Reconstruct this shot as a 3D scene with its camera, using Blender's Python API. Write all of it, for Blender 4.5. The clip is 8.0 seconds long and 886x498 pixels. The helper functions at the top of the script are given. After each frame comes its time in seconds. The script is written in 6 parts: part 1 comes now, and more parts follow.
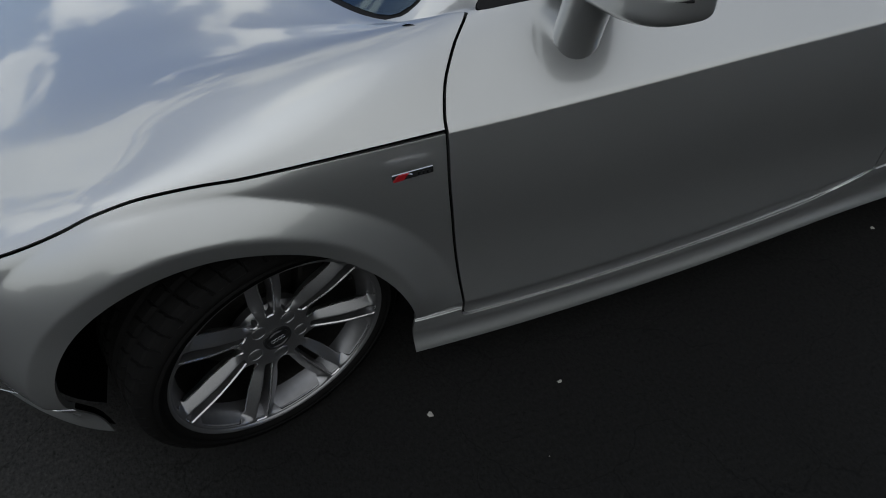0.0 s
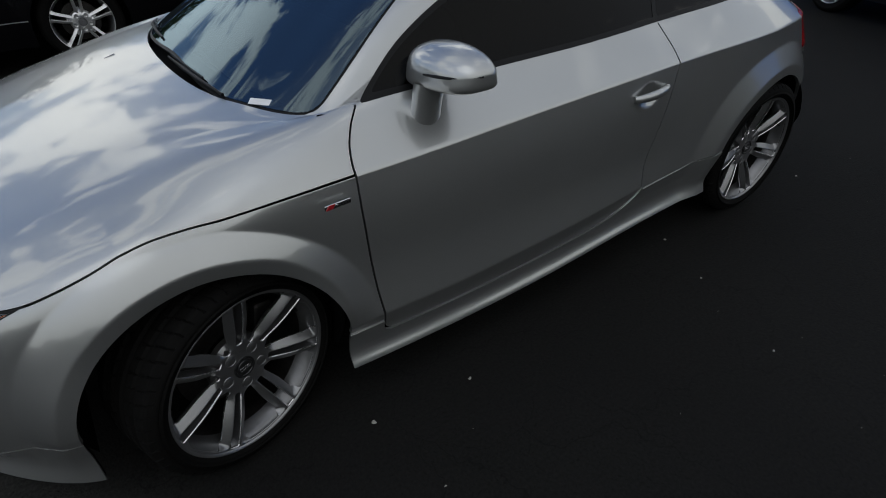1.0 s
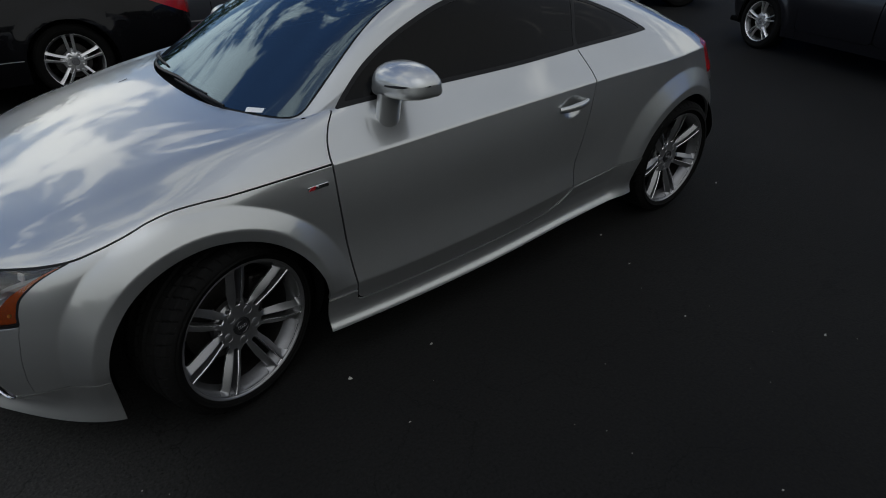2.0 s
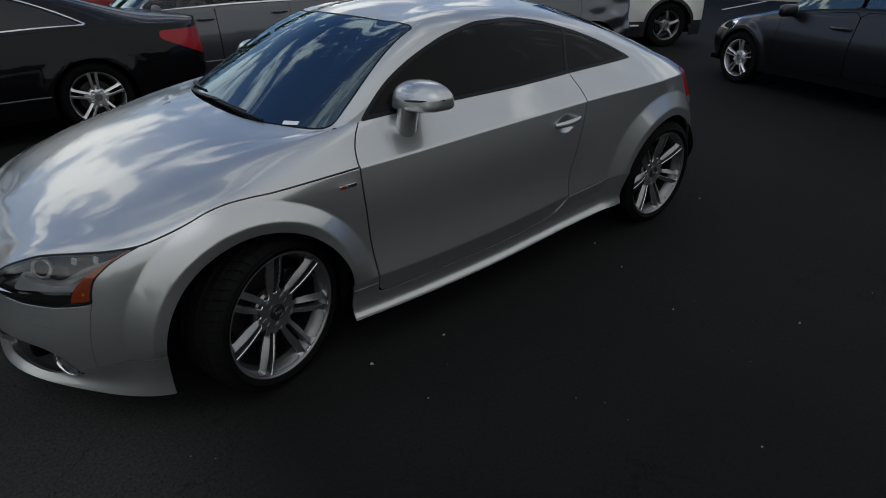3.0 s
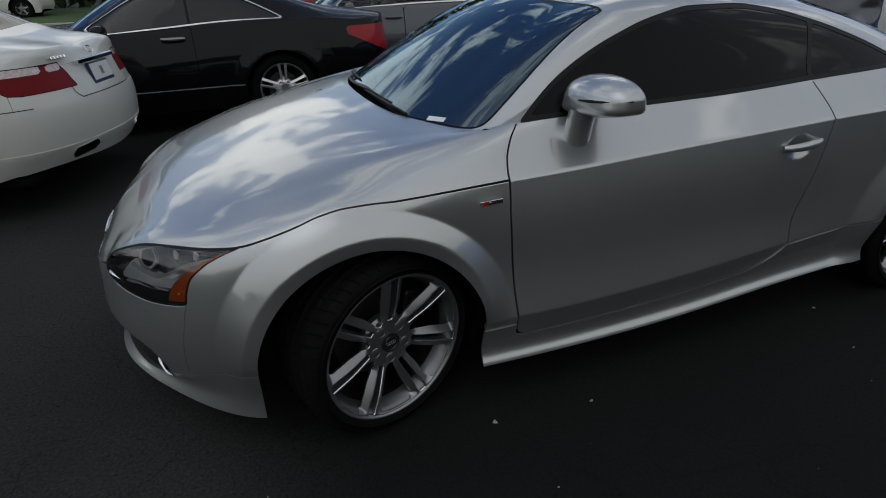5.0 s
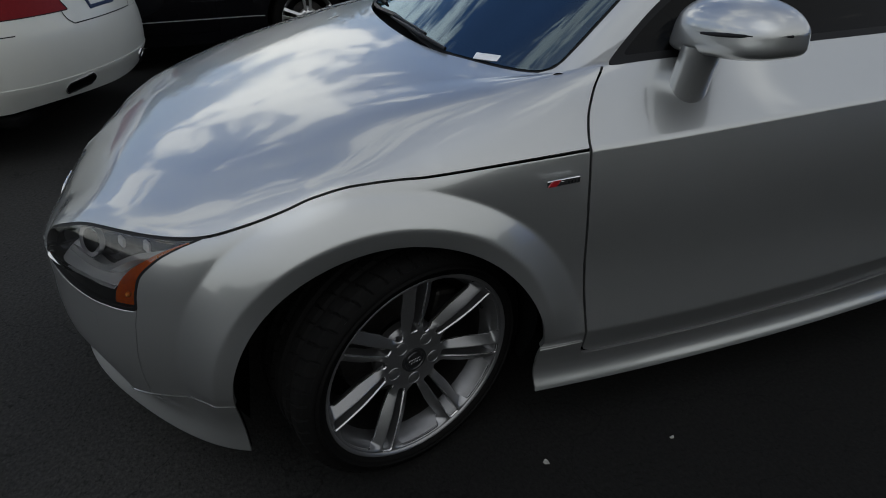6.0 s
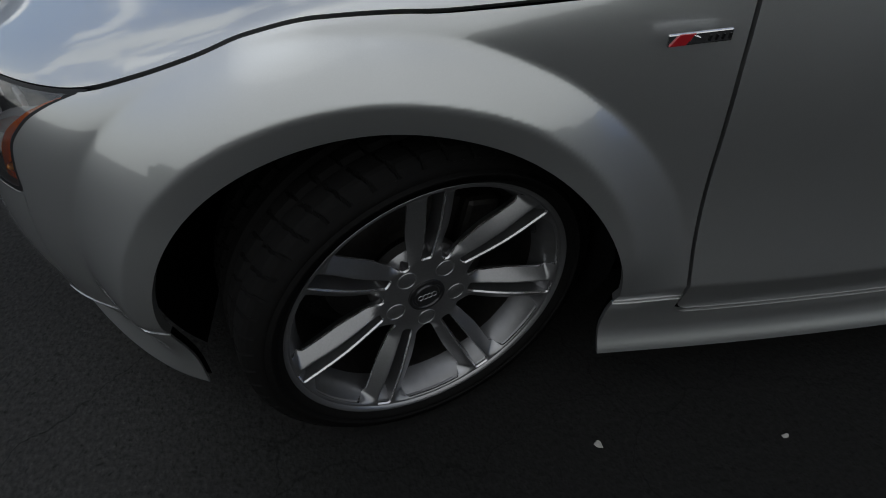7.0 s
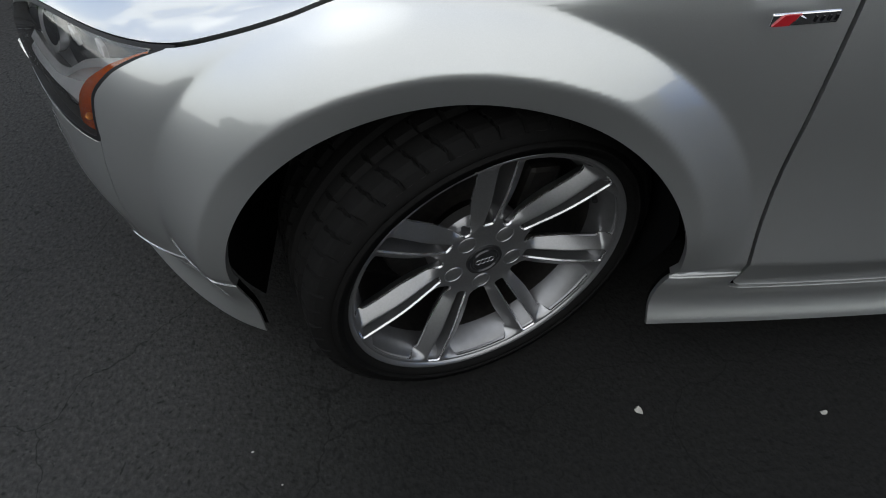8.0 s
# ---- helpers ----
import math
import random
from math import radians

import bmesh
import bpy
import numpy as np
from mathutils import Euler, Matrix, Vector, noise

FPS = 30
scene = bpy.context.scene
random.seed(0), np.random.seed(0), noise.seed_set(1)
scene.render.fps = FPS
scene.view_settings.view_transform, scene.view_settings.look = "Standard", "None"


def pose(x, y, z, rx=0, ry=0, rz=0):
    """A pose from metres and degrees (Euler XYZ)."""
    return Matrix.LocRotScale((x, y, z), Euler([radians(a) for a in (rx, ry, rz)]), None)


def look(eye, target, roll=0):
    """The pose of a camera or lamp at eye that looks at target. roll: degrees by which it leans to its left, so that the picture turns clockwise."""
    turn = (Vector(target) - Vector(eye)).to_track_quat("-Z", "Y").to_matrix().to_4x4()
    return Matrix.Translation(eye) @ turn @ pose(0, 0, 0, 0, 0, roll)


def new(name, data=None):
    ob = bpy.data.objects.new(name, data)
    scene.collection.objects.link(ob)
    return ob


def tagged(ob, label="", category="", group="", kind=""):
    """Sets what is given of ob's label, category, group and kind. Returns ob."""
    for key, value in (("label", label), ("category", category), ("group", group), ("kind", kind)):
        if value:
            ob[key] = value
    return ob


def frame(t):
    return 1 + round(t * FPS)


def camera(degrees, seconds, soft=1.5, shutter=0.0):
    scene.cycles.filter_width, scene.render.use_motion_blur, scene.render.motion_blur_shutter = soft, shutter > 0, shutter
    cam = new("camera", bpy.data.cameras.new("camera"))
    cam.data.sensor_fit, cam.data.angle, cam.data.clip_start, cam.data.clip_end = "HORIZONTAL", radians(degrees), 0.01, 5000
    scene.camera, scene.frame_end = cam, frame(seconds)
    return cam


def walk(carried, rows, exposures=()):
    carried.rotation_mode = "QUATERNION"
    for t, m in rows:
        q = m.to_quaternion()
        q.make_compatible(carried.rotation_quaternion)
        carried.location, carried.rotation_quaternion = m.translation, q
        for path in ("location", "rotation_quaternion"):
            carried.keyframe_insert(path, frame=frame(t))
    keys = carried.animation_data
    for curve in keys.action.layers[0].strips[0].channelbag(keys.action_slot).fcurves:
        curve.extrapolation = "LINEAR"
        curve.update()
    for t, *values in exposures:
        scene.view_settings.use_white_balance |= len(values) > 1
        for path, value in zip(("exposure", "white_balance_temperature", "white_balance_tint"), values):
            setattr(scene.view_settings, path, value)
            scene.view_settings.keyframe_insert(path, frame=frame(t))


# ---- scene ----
cam = camera(75.2, 8.0, soft=1.0)
PATH = [
    (0, (0.131, -1.632, 1.423), (0.567, -0.397, -0.089), -0.25),
    (0.5, (0.062, -1.903, 1.478), (0.772, -0.573, 0.163), -0.7),
    (1, (-0.165, -2.126, 1.511), (0.755, -0.766, 0.37), -1.1),
    (1.5, (-0.35, -2.326, 1.518), (0.656, -0.958, 0.461), -1.1),
    (1.7, (-0.359, -2.409, 1.553), (0.655, -1.044, 0.5), -0.9),
    (2.8, (-0.541, -2.706, 1.526), (0.536, -1.294, 0.605), -1.4),
    (3, (-0.618, -2.727, 1.527), (0.466, -1.313, 0.618), -1.2),
    (3.5, (-0.685, -2.769, 1.52), (0.406, -1.341, 0.64), -1.2),
    (4, (-0.508, -2.704, 1.463), (0.494, -1.211, 0.588), -1.4),
    (4.5, (-0.356, -2.628, 1.466), (0.444, -1.016, 0.592), -1.8),
    (5, (-0.343, -2.36, 1.388), (0.265, -0.665, 0.517), -1.5),
    (5.2, (-0.349, -2.259, 1.391), (0.211, -0.557, 0.502), -1.5),
    (6.3, (-0.105, -1.744, 1.192), (0.279, -0.142, 0.059), -1.3),
    (6.5, (-0.043, -1.651, 1.143), (0.22, -0.08, -0.066), -1.9),
    (7, (-0.022, -1.511, 1.045), (0.117, -0.064, -0.328), -1.75),
    (7.5, (-0.032, -1.476, 1.024), (0.042, -0.126, -0.455), -1.3),
    (8, (-0.095, -1.493, 1.071), (-0.023, -0.166, -0.424), -0.7),
]
walk(cam, [(t, look(eye, target, roll)) for t, eye, target, roll in PATH], exposures=[(0.0, 0.14, 6500, 6), (1.2, 0.0, 6500, 6), (5.2, -0.06, 6500, 6), (6.5, 0.04, 6500, 6), (7.0, 0.1, 6500, 6), (7.5, 0.66, 6550, 6), (8.0, 1.12, 6550, 6)])

# ---- sky, sun ----
SUN_ELEVATION, SUN_TURN = 60.0, 225.0
world = bpy.data.worlds.new("sky")
scene.world = world
world.use_nodes = True


def sky_nodes():
    nt = world.node_tree
    nt.nodes.clear()
    n = nt.nodes.new
    out, back = n("ShaderNodeOutputWorld"), n("ShaderNodeBackground")
    sky = n("ShaderNodeTexSky")
    sky.sky_type, sky.sun_disc = "NISHITA", False
    sky.sun_elevation, sky.sun_rotation = radians(SUN_ELEVATION), radians(SUN_TURN)
    sky.air_density, sky.dust_density = 1.0, 1.5
    # broken cloud above the place
    tc, sep = n("ShaderNodeTexCoord"), n("ShaderNodeSeparateXYZ")
    big, small = n("ShaderNodeTexNoise"), n("ShaderNodeTexNoise")
    big.inputs["Scale"].default_value, big.inputs["Detail"].default_value, big.inputs["Roughness"].default_value = 2.9, 12.0, 0.60
    big.inputs["Distortion"].default_value = 0.25
    small.inputs["Scale"].default_value, small.inputs["Detail"].default_value = 0.8, 4.0
    cover = n("ShaderNodeMapRange")
    cover.interpolation_type = "SMOOTHSTEP"
    cover.inputs["From Min"].default_value, cover.inputs["From Max"].default_value = 0.515, 0.60
    shade = n("ShaderNodeMapRange")
    shade.inputs["From Min"].default_value, shade.inputs["From Max"].default_value = 0.3, 0.7
    ramp = n("ShaderNodeMix")
    ramp.data_type = "RGBA"
    ramp.inputs["A"].default_value, ramp.inputs["B"].default_value = (9.0, 9.1, 9.3, 1), (19.5, 19.2, 18.9, 1)
    mix = n("ShaderNodeMix")
    mix.data_type = "RGBA"
    link = nt.links.new
    link(tc.outputs["Generated"], sep.inputs[0])
    # higher up the banks look rounder, lower down flatter
    flat = n("ShaderNodeVectorMath")
    flat.operation, flat.inputs[1].default_value = "MULTIPLY", (1.25, 1.25, 2.1)
    link(tc.outputs["Generated"], flat.inputs[0])
    link(flat.outputs[0], big.inputs["Vector"]), link(flat.outputs[0], small.inputs["Vector"])
    # fewer clouds towards -y, graded so the near windows mirror an even sky
    cover_tilt = n("ShaderNodeMath")
    cover_tilt.operation, cover_tilt.inputs[1].default_value = "MULTIPLY_ADD", 0.22
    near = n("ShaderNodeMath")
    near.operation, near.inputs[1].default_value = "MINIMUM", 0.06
    link(sep.outputs["Y"], near.inputs[0]), link(near.outputs[0], cover_tilt.inputs[0]), link(big.outputs["Fac"], cover_tilt.inputs[2])
    link(cover_tilt.outputs[0], cover.inputs["Value"]), link(small.outputs["Fac"], shade.inputs["Value"])
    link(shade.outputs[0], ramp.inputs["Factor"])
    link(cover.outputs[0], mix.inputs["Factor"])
    # thin haze over the blue
    haze, lift = n("ShaderNodeMix"), n("ShaderNodeVectorMath")
    haze.data_type, haze.inputs["B"].default_value = "RGBA", (8.8, 8.65, 8.5, 1)
    # it is made denser on the -y side of the sky to brighten the flank
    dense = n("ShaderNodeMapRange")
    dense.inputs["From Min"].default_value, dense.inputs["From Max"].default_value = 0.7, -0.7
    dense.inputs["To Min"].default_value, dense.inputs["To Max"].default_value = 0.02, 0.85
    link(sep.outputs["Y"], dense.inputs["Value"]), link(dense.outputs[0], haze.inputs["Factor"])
    lift.operation, lift.inputs[1].default_value = "MULTIPLY", (0.95, 1.15, 1.45)
    link(sky.outputs[0], lift.inputs[0]), link(lift.outputs[0], haze.inputs["A"])
    link(haze.outputs["Result"], mix.inputs["A"]), link(ramp.outputs["Result"], mix.inputs["B"])
    # pale bands of far cloud towards the horizon
    far, rim = n("ShaderNodeMix"), n("ShaderNodeMapRange")
    far.data_type, far.inputs["B"].default_value = "RGBA", (7.4, 7.5, 7.6, 1)
    rim.interpolation_type = "SMOOTHSTEP"
    rim.inputs["From Min"].default_value, rim.inputs["From Max"].default_value = 0.55, 0.10
    rim.inputs["To Min"].default_value, rim.inputs["To Max"].default_value = 0.0, 0.9
    # low haze is thinned on the far side so the windshield mirrors blue
    clear, low = n("ShaderNodeMapRange"), n("ShaderNodeMath")
    clear.inputs["From Min"].default_value, clear.inputs["From Max"].default_value = 0.15, 0.75
    clear.inputs["To Min"].default_value, clear.inputs["To Max"].default_value = 1.0, 0.30
    low.operation = "MULTIPLY"
    link(sep.outputs["Y"], clear.inputs["Value"]), link(rim.outputs[0], low.inputs[0]), link(clear.outputs[0], low.inputs[1])
    link(sep.outputs["Z"], rim.inputs["Value"]), link(low.outputs[0], far.inputs["Factor"])
    link(mix.outputs["Result"], far.inputs["A"])
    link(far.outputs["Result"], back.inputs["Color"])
    back.inputs["Strength"].default_value = 0.081
    link(back.outputs[0], out.inputs["Surface"])


sky_nodes()
sun = new("sun", bpy.data.lights.new("sun", "SUN"))
sun.data.energy, sun.data.angle, sun.data.color = 0.08, radians(40), (1.0, 0.97, 0.93)
# turn: degrees clockwise from +y, seen from above
sun.matrix_world = look((30 * math.sin(radians(SUN_TURN)), 30 * math.cos(radians(SUN_TURN)), 30 * math.tan(radians(SUN_ELEVATION))), (0, 0, 0))


# ---- materials ----
def material(name, color, rough=0.5, metal=0.0, coat=0.0, grain=0.0, grain_scale=60.0, bump=0.0, bump_scale=200.0, stain=0.0, stain_scale=2.5, spec=0.5, rough_var=0.0, coat_rough=0.03):
    m = bpy.data.materials.new(name)
    m.use_nodes = True
    nt = m.node_tree
    p = nt.nodes["Principled BSDF"]
    p.inputs["Base Color"].default_value = (*color, 1)
    p.inputs["Roughness"].default_value, p.inputs["Metallic"].default_value = rough, metal
    p.inputs["Coat Weight"].default_value, p.inputs["Coat Roughness"].default_value = coat, coat_rough
    p.inputs["Specular IOR Level"].default_value = spec
    tc = nt.nodes.new("ShaderNodeTexCoord")
    last = None
    for amount, size in ((grain, grain_scale), (stain, stain_scale)):
        if not amount:
            continue
        tex = nt.nodes.new("ShaderNodeTexNoise")
        tex.inputs["Scale"].default_value, tex.inputs["Detail"].default_value = size, 6.0
        nt.links.new(tc.outputs["Object"], tex.inputs["Vector"])
        span = nt.nodes.new("ShaderNodeMapRange")
        span.inputs["From Min"].default_value, span.inputs["From Max"].default_value = 0.3, 0.7
        span.inputs["To Min"].default_value, span.inputs["To Max"].default_value = 1 - amount, 1 + amount
        nt.links.new(tex.outputs["Fac"], span.inputs["Value"])
        mul = nt.nodes.new("ShaderNodeVectorMath")
        mul.operation = "MULTIPLY"
        if last is None:
            mul.inputs[0].default_value = color
        else:
            nt.links.new(last.outputs[0], mul.inputs[0])
        nt.links.new(span.outputs[0], mul.inputs[1])
        last = mul
        if rough_var and amount == stain:
            rv = nt.nodes.new("ShaderNodeMapRange")
            rv.inputs["From Min"].default_value, rv.inputs["From Max"].default_value = 0.3, 0.7
            rv.inputs["To Min"].default_value, rv.inputs["To Max"].default_value = rough - rough_var, rough + rough_var
            nt.links.new(tex.outputs["Fac"], rv.inputs["Value"])
            nt.links.new(rv.outputs[0], p.inputs["Roughness"])
    if last is not None:
        nt.links.new(last.outputs[0], p.inputs["Base Color"])
    if bump:
        tex, b = nt.nodes.new("ShaderNodeTexNoise"), nt.nodes.new("ShaderNodeBump")
        tex.inputs["Scale"].default_value, tex.inputs["Detail"].default_value = bump_scale, 5.0
        b.inputs["Strength"].default_value, b.inputs["Distance"].default_value = bump, 0.004
        nt.links.new(tc.outputs["Object"], tex.inputs["Vector"])
        nt.links.new(tex.outputs["Fac"], b.inputs["Height"])
        nt.links.new(b.outputs[0], p.inputs["Normal"])
    return m


def pane_glass(name, tint, ior=1.5, sheen=(1, 1, 1)):
    """A thin sheet of glass: what is behind shows through its tint, the sky mirrors in its face."""
    m = bpy.data.materials.new(name)
    m.use_nodes = True
    nt = m.node_tree
    nt.nodes.clear()
    out, mix = nt.nodes.new("ShaderNodeOutputMaterial"), nt.nodes.new("ShaderNodeMixShader")
    see, gloss, fres = nt.nodes.new("ShaderNodeBsdfTransparent"), nt.nodes.new("ShaderNodeBsdfGlossy"), nt.nodes.new("ShaderNodeFresnel")
    see.inputs["Color"].default_value = (*tint, 1)
    gloss.inputs["Roughness"].default_value, gloss.inputs["Color"].default_value = 0.015, (*sheen, 1)
    fres.inputs["IOR"].default_value = ior
    nt.links.new(fres.outputs[0], mix.inputs[0])
    nt.links.new(see.outputs[0], mix.inputs[1])
    nt.links.new(gloss.outputs[0], mix.inputs[2])
    nt.links.new(mix.outputs[0], out.inputs["Surface"])
    return m


SILVER = material("silver_metallic_paint", (0.465, 0.475, 0.470), 0.33, 0.80, 1.0, grain=0.03, grain_scale=900, stain=0.03, stain_scale=4, coat_rough=0.04)
SILVER.node_tree.nodes["Principled BSDF"].inputs["Coat IOR"].default_value = 2.0
BLACK_PAINT = material("black_paint", (0.004, 0.004, 0.005), 0.25, 0.0, 0.4, stain=0.25, stain_scale=3, spec=0.05)
GREY_PAINT = material("grey_metallic_paint", (0.075, 0.08, 0.095), 0.35, 0.6, 1.0, grain=0.05, grain_scale=700)
DARK_PAINT = material("charcoal_metallic_paint", (0.008, 0.008, 0.011), 0.35, 0.3, 0.6, stain=0.15)
WHITE_PAINT = material("white_pearl_paint", (0.62, 0.625, 0.58), 0.35, 0.0, 0.7, stain=0.03, stain_scale=3)
RED_PAINT = material("red_paint", (0.22, 0.012, 0.014), 0.35, 0.0, 1.0, stain=0.1)
PLASTIC = material("black_plastic", (0.012, 0.012, 0.013), 0.55, grain=0.2, bump=0.1, bump_scale=900)
TRIM = material("satin_black_trim", (0.006, 0.006, 0.0065), 0.45, spec=0.2)
UNDER = material("dark_underside", (0.003, 0.003, 0.003), 0.9, stain=0.3, spec=0.06)
RUBBER = material("tyre_rubber", (0.0045, 0.0043, 0.004), 0.8, grain=0.25, grain_scale=120, bump=0.12, bump_scale=500, stain=0.2, stain_scale=9, spec=0.12)
EDGE = material("polished_edge", (0.72, 0.72, 0.73), 0.25, 0.9, grain=0.05, grain_scale=200)
ALLOY = material("silver_alloy", (0.30, 0.30, 0.305), 0.33, 0.85, 0.4, grain=0.05, grain_scale=300, stain=0.06, stain_scale=14, rough_var=0.05)
ALLOY_DARK = material("grey_alloy", (0.30, 0.30, 0.31), 0.4, 0.85, grain=0.06, stain=0.08, stain_scale=9)
ALLOY_BRIGHT = material("bright_alloy", (0.74, 0.74, 0.74), 0.28, 0.75, 0.3, grain=0.05)
# wheel alloy in a darker tone: the shade inside the rim is painted in
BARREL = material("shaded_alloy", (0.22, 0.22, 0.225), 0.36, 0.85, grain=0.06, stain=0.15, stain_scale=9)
CHROME = material("chrome", (0.75, 0.75, 0.76), 0.08, 1.0)
CAP_GREY = material("dark_grey_cap", (0.035, 0.035, 0.037), 0.3, 0.5, 0.3)
DISC = material("brake_steel_and_rim_shade", (0.07, 0.066, 0.062), 0.45, 0.9, grain=0.15, grain_scale=90, stain=0.2, stain_scale=12)
TINT = pane_glass("tinted_side_glass", (0.02, 0.02, 0.022), 1.26)
WINDSHIELD = pane_glass("windshield_glass", (0.16, 0.19, 0.21), 2.15, (0.66, 0.86, 1.0))
CLEAR = pane_glass("clear_lens", (0.95, 0.955, 0.96), 1.78)
LAMP_SILVER = material("bright_reflector", (0.88, 0.88, 0.88), 0.22, 0.5, stain=0.06, stain_scale=12, rough_var=0.06)
LAMP_DARK = material("dark_lamp_bowl", (0.34, 0.34, 0.35), 0.2, 0.85, stain=0.3, stain_scale=18)
LAMP_GREY = material("grey_lamp_housing", (0.86, 0.865, 0.87), 0.30, 0.3, stain=0.15, stain_scale=14)
AMBER = material("amber_reflector", (0.50, 0.085, 0.001), 0.25, 0.0, 0.1, grain=0.15, grain_scale=140, bump=0.25, bump_scale=260)
RED_LENS = material("red_lens", (0.33, 0.006, 0.009), 0.2, 0.0, 0.25, grain=0.2, grain_scale=90, spec=0.3)
BULB = material("orange_bulb", (0.9, 0.35, 0.03), 0.1, 0.0, 1.0)
CLOTH = material("dark_upholstery", (0.02, 0.02, 0.022), 0.7, grain=0.2, bump=0.2, bump_scale=300)
LABEL_WHITE = material("white_label", (0.7, 0.7, 0.7), 0.6)
BADGE_RED = material("badge_red", (0.35, 0.012, 0.018), 0.3, 0.0, 0.6)
BLUE_FRAME = material("blue_plate_frame", (0.012, 0.03, 0.09), 0.4)
DARK_RED = material("dark_red_lens", (0.17, 0.003, 0.006), 0.3, 0.0, 0.0, grain=0.08, grain_scale=70, spec=0.15)
LAMP_CLEAR = material("clear_red_band", (0.62, 0.5, 0.5), 0.12, 0.0, 1.0, grain=0.2, grain_scale=60)


# ---- building blocks ----
def link_mesh(name, verts, faces, mat, parent=None, label="", normals=None, smooth=False):
    me = bpy.data.meshes.new(name)
    me.from_pydata([tuple(map(float, v)) for v in verts], [], [tuple(map(int, f)) for f in faces])
    for m in mat if isinstance(mat, (list, tuple)) else (mat,):
        me.materials.append(m)
    if smooth or normals is not None:
        me.polygons.foreach_set("use_smooth", [True] * len(me.polygons))
    if normals is not None:
        me.normals_split_custom_set([tuple(map(float, n)) for n in normals])
    ob = new(name, me)
    if parent is not None:
        ob.parent = parent
    if label:
        tagged(ob, label)
    return ob


def part(name, bm, mat, parent=None, label="", smooth=None):
    """One bmesh becomes one mesh object under a thing. smooth: the angle in degrees below which edges are rounded off."""
    if smooth is not None:
        bm.normal_update()
        for f in bm.faces:
            f.smooth = True
        for e in bm.edges:
            e.smooth = len(e.link_faces) == 2 and e.calc_face_angle(0) < radians(smooth)
    me = bpy.data.meshes.new(name)
    bm.to_mesh(me)
    bm.free()
    for m in mat if isinstance(mat, (list, tuple)) else (mat,):
        me.materials.append(m)
    ob = new(name, me)
    if parent is not None:
        ob.parent = parent
    if label:
        tagged(ob, label)
    return ob


def box(bm, size, at, bevel=0.0, turn=(0, 0, 0), segments=2):
    """A rounded box, added to bm."""
    made = bmesh.ops.create_cube(bm, size=1.0)["verts"]
    m = pose(*at, *turn) @ Matrix.Diagonal((*size, 1))
    bmesh.ops.transform(bm, matrix=m, verts=made)
    if bevel:
        edges = list({e for v in made for e in v.link_edges})
        bmesh.ops.bevel(bm, geom=edges, offset=bevel, segments=segments, profile=0.5, affect="EDGES", clamp_overlap=True)
    return bm


def lathe(bm, profile, steps=64, close=False):
    """Turns (radius, depth) pairs about the local y axis; depth counts outwards, along -y."""
    rings = []
    for i in range(steps):
        a = 2 * math.pi * i / steps
        rings.append([bm.verts.new((r * math.cos(a), -d, r * math.sin(a))) for r, d in profile])
    n = len(profile)
    for i in range(steps):
        p, q = rings[i], rings[(i + 1) % steps]
        for k in range(n if close else n - 1):
            j = (k + 1) % n
            bm.faces.new((p[k], q[k], q[j], p[j]))
    return bm


def tube(bm, points, radius, sides=8, flat=1.0):
    """A round bar along points; radius may be a list; flat squeezes it upright."""
    points = [Vector(p) for p in points]
    rad = radius if isinstance(radius, (list, tuple)) else [radius] * len(points)
    rings = []
    for i, p in enumerate(points):
        d = (points[min(i + 1, len(points) - 1)] - points[max(i - 1, 0)]).normalized()
        side = d.cross(Vector((0, 0, 1)))
        side = side.normalized() if side.length > 1e-4 else Vector((1, 0, 0))
        up = side.cross(d).normalized()
        rings.append([bm.verts.new(p + rad[i] * (math.cos(a) * side + flat * math.sin(a) * up)) for a in (2 * math.pi * k / sides for k in range(sides))])
    for a, b in zip(rings, rings[1:]):
        for k in range(sides):
            bm.faces.new((a[k], a[(k + 1) % sides], b[(k + 1) % sides], b[k]))
    bm.faces.new(rings[0][::-1]), bm.faces.new(rings[-1])
    return bm


def glide(knots, u, sharp, end0=None, end1=None):
    """A smooth curve through knots[k], at the parameters u; sharp[k] is 1 where it breaks at a knot."""
    n = len(knots)
    step = np.diff(knots, axis=0)
    d = np.maximum(np.linalg.norm(step, axis=-1, keepdims=True), 1e-6)
    way = step / d
    tin, tout = np.zeros_like(knots), np.zeros_like(knots)
    mid = (d[:-1] * way[1:] + d[1:] * way[:-1]) / (d[:-1] + d[1:])
    sh = sharp[1:-1, ..., None]
    tin[1:-1], tout[1:-1] = mid * (1 - sh) + way[:-1] * sh, mid * (1 - sh) + way[1:] * sh
    tout[0], tin[-1] = way[0] * (1 if end0 is None else end0), way[-1] * (1 if end1 is None else end1)
    i = np.clip(np.floor(u).astype(int), 0, n - 2)
    f = (u - i).reshape((-1,) + (1,) * (knots.ndim - 1))
    h = d[i]
    return (knots[i] * (2 * f**3 - 3 * f**2 + 1) + knots[i + 1] * (3 * f**2 - 2 * f**3)
            + tout[i] * h * (f**3 - 2 * f**2 + f) + tin[i + 1] * h * (f**3 - f**2))


def steps_of(counts):
    """Parameters 0, 1, 2 ... with that many steps in each stretch."""
    return np.concatenate([np.arange(c) / c + k for k, c in enumerate(counts)] + [[float(len(counts))]])


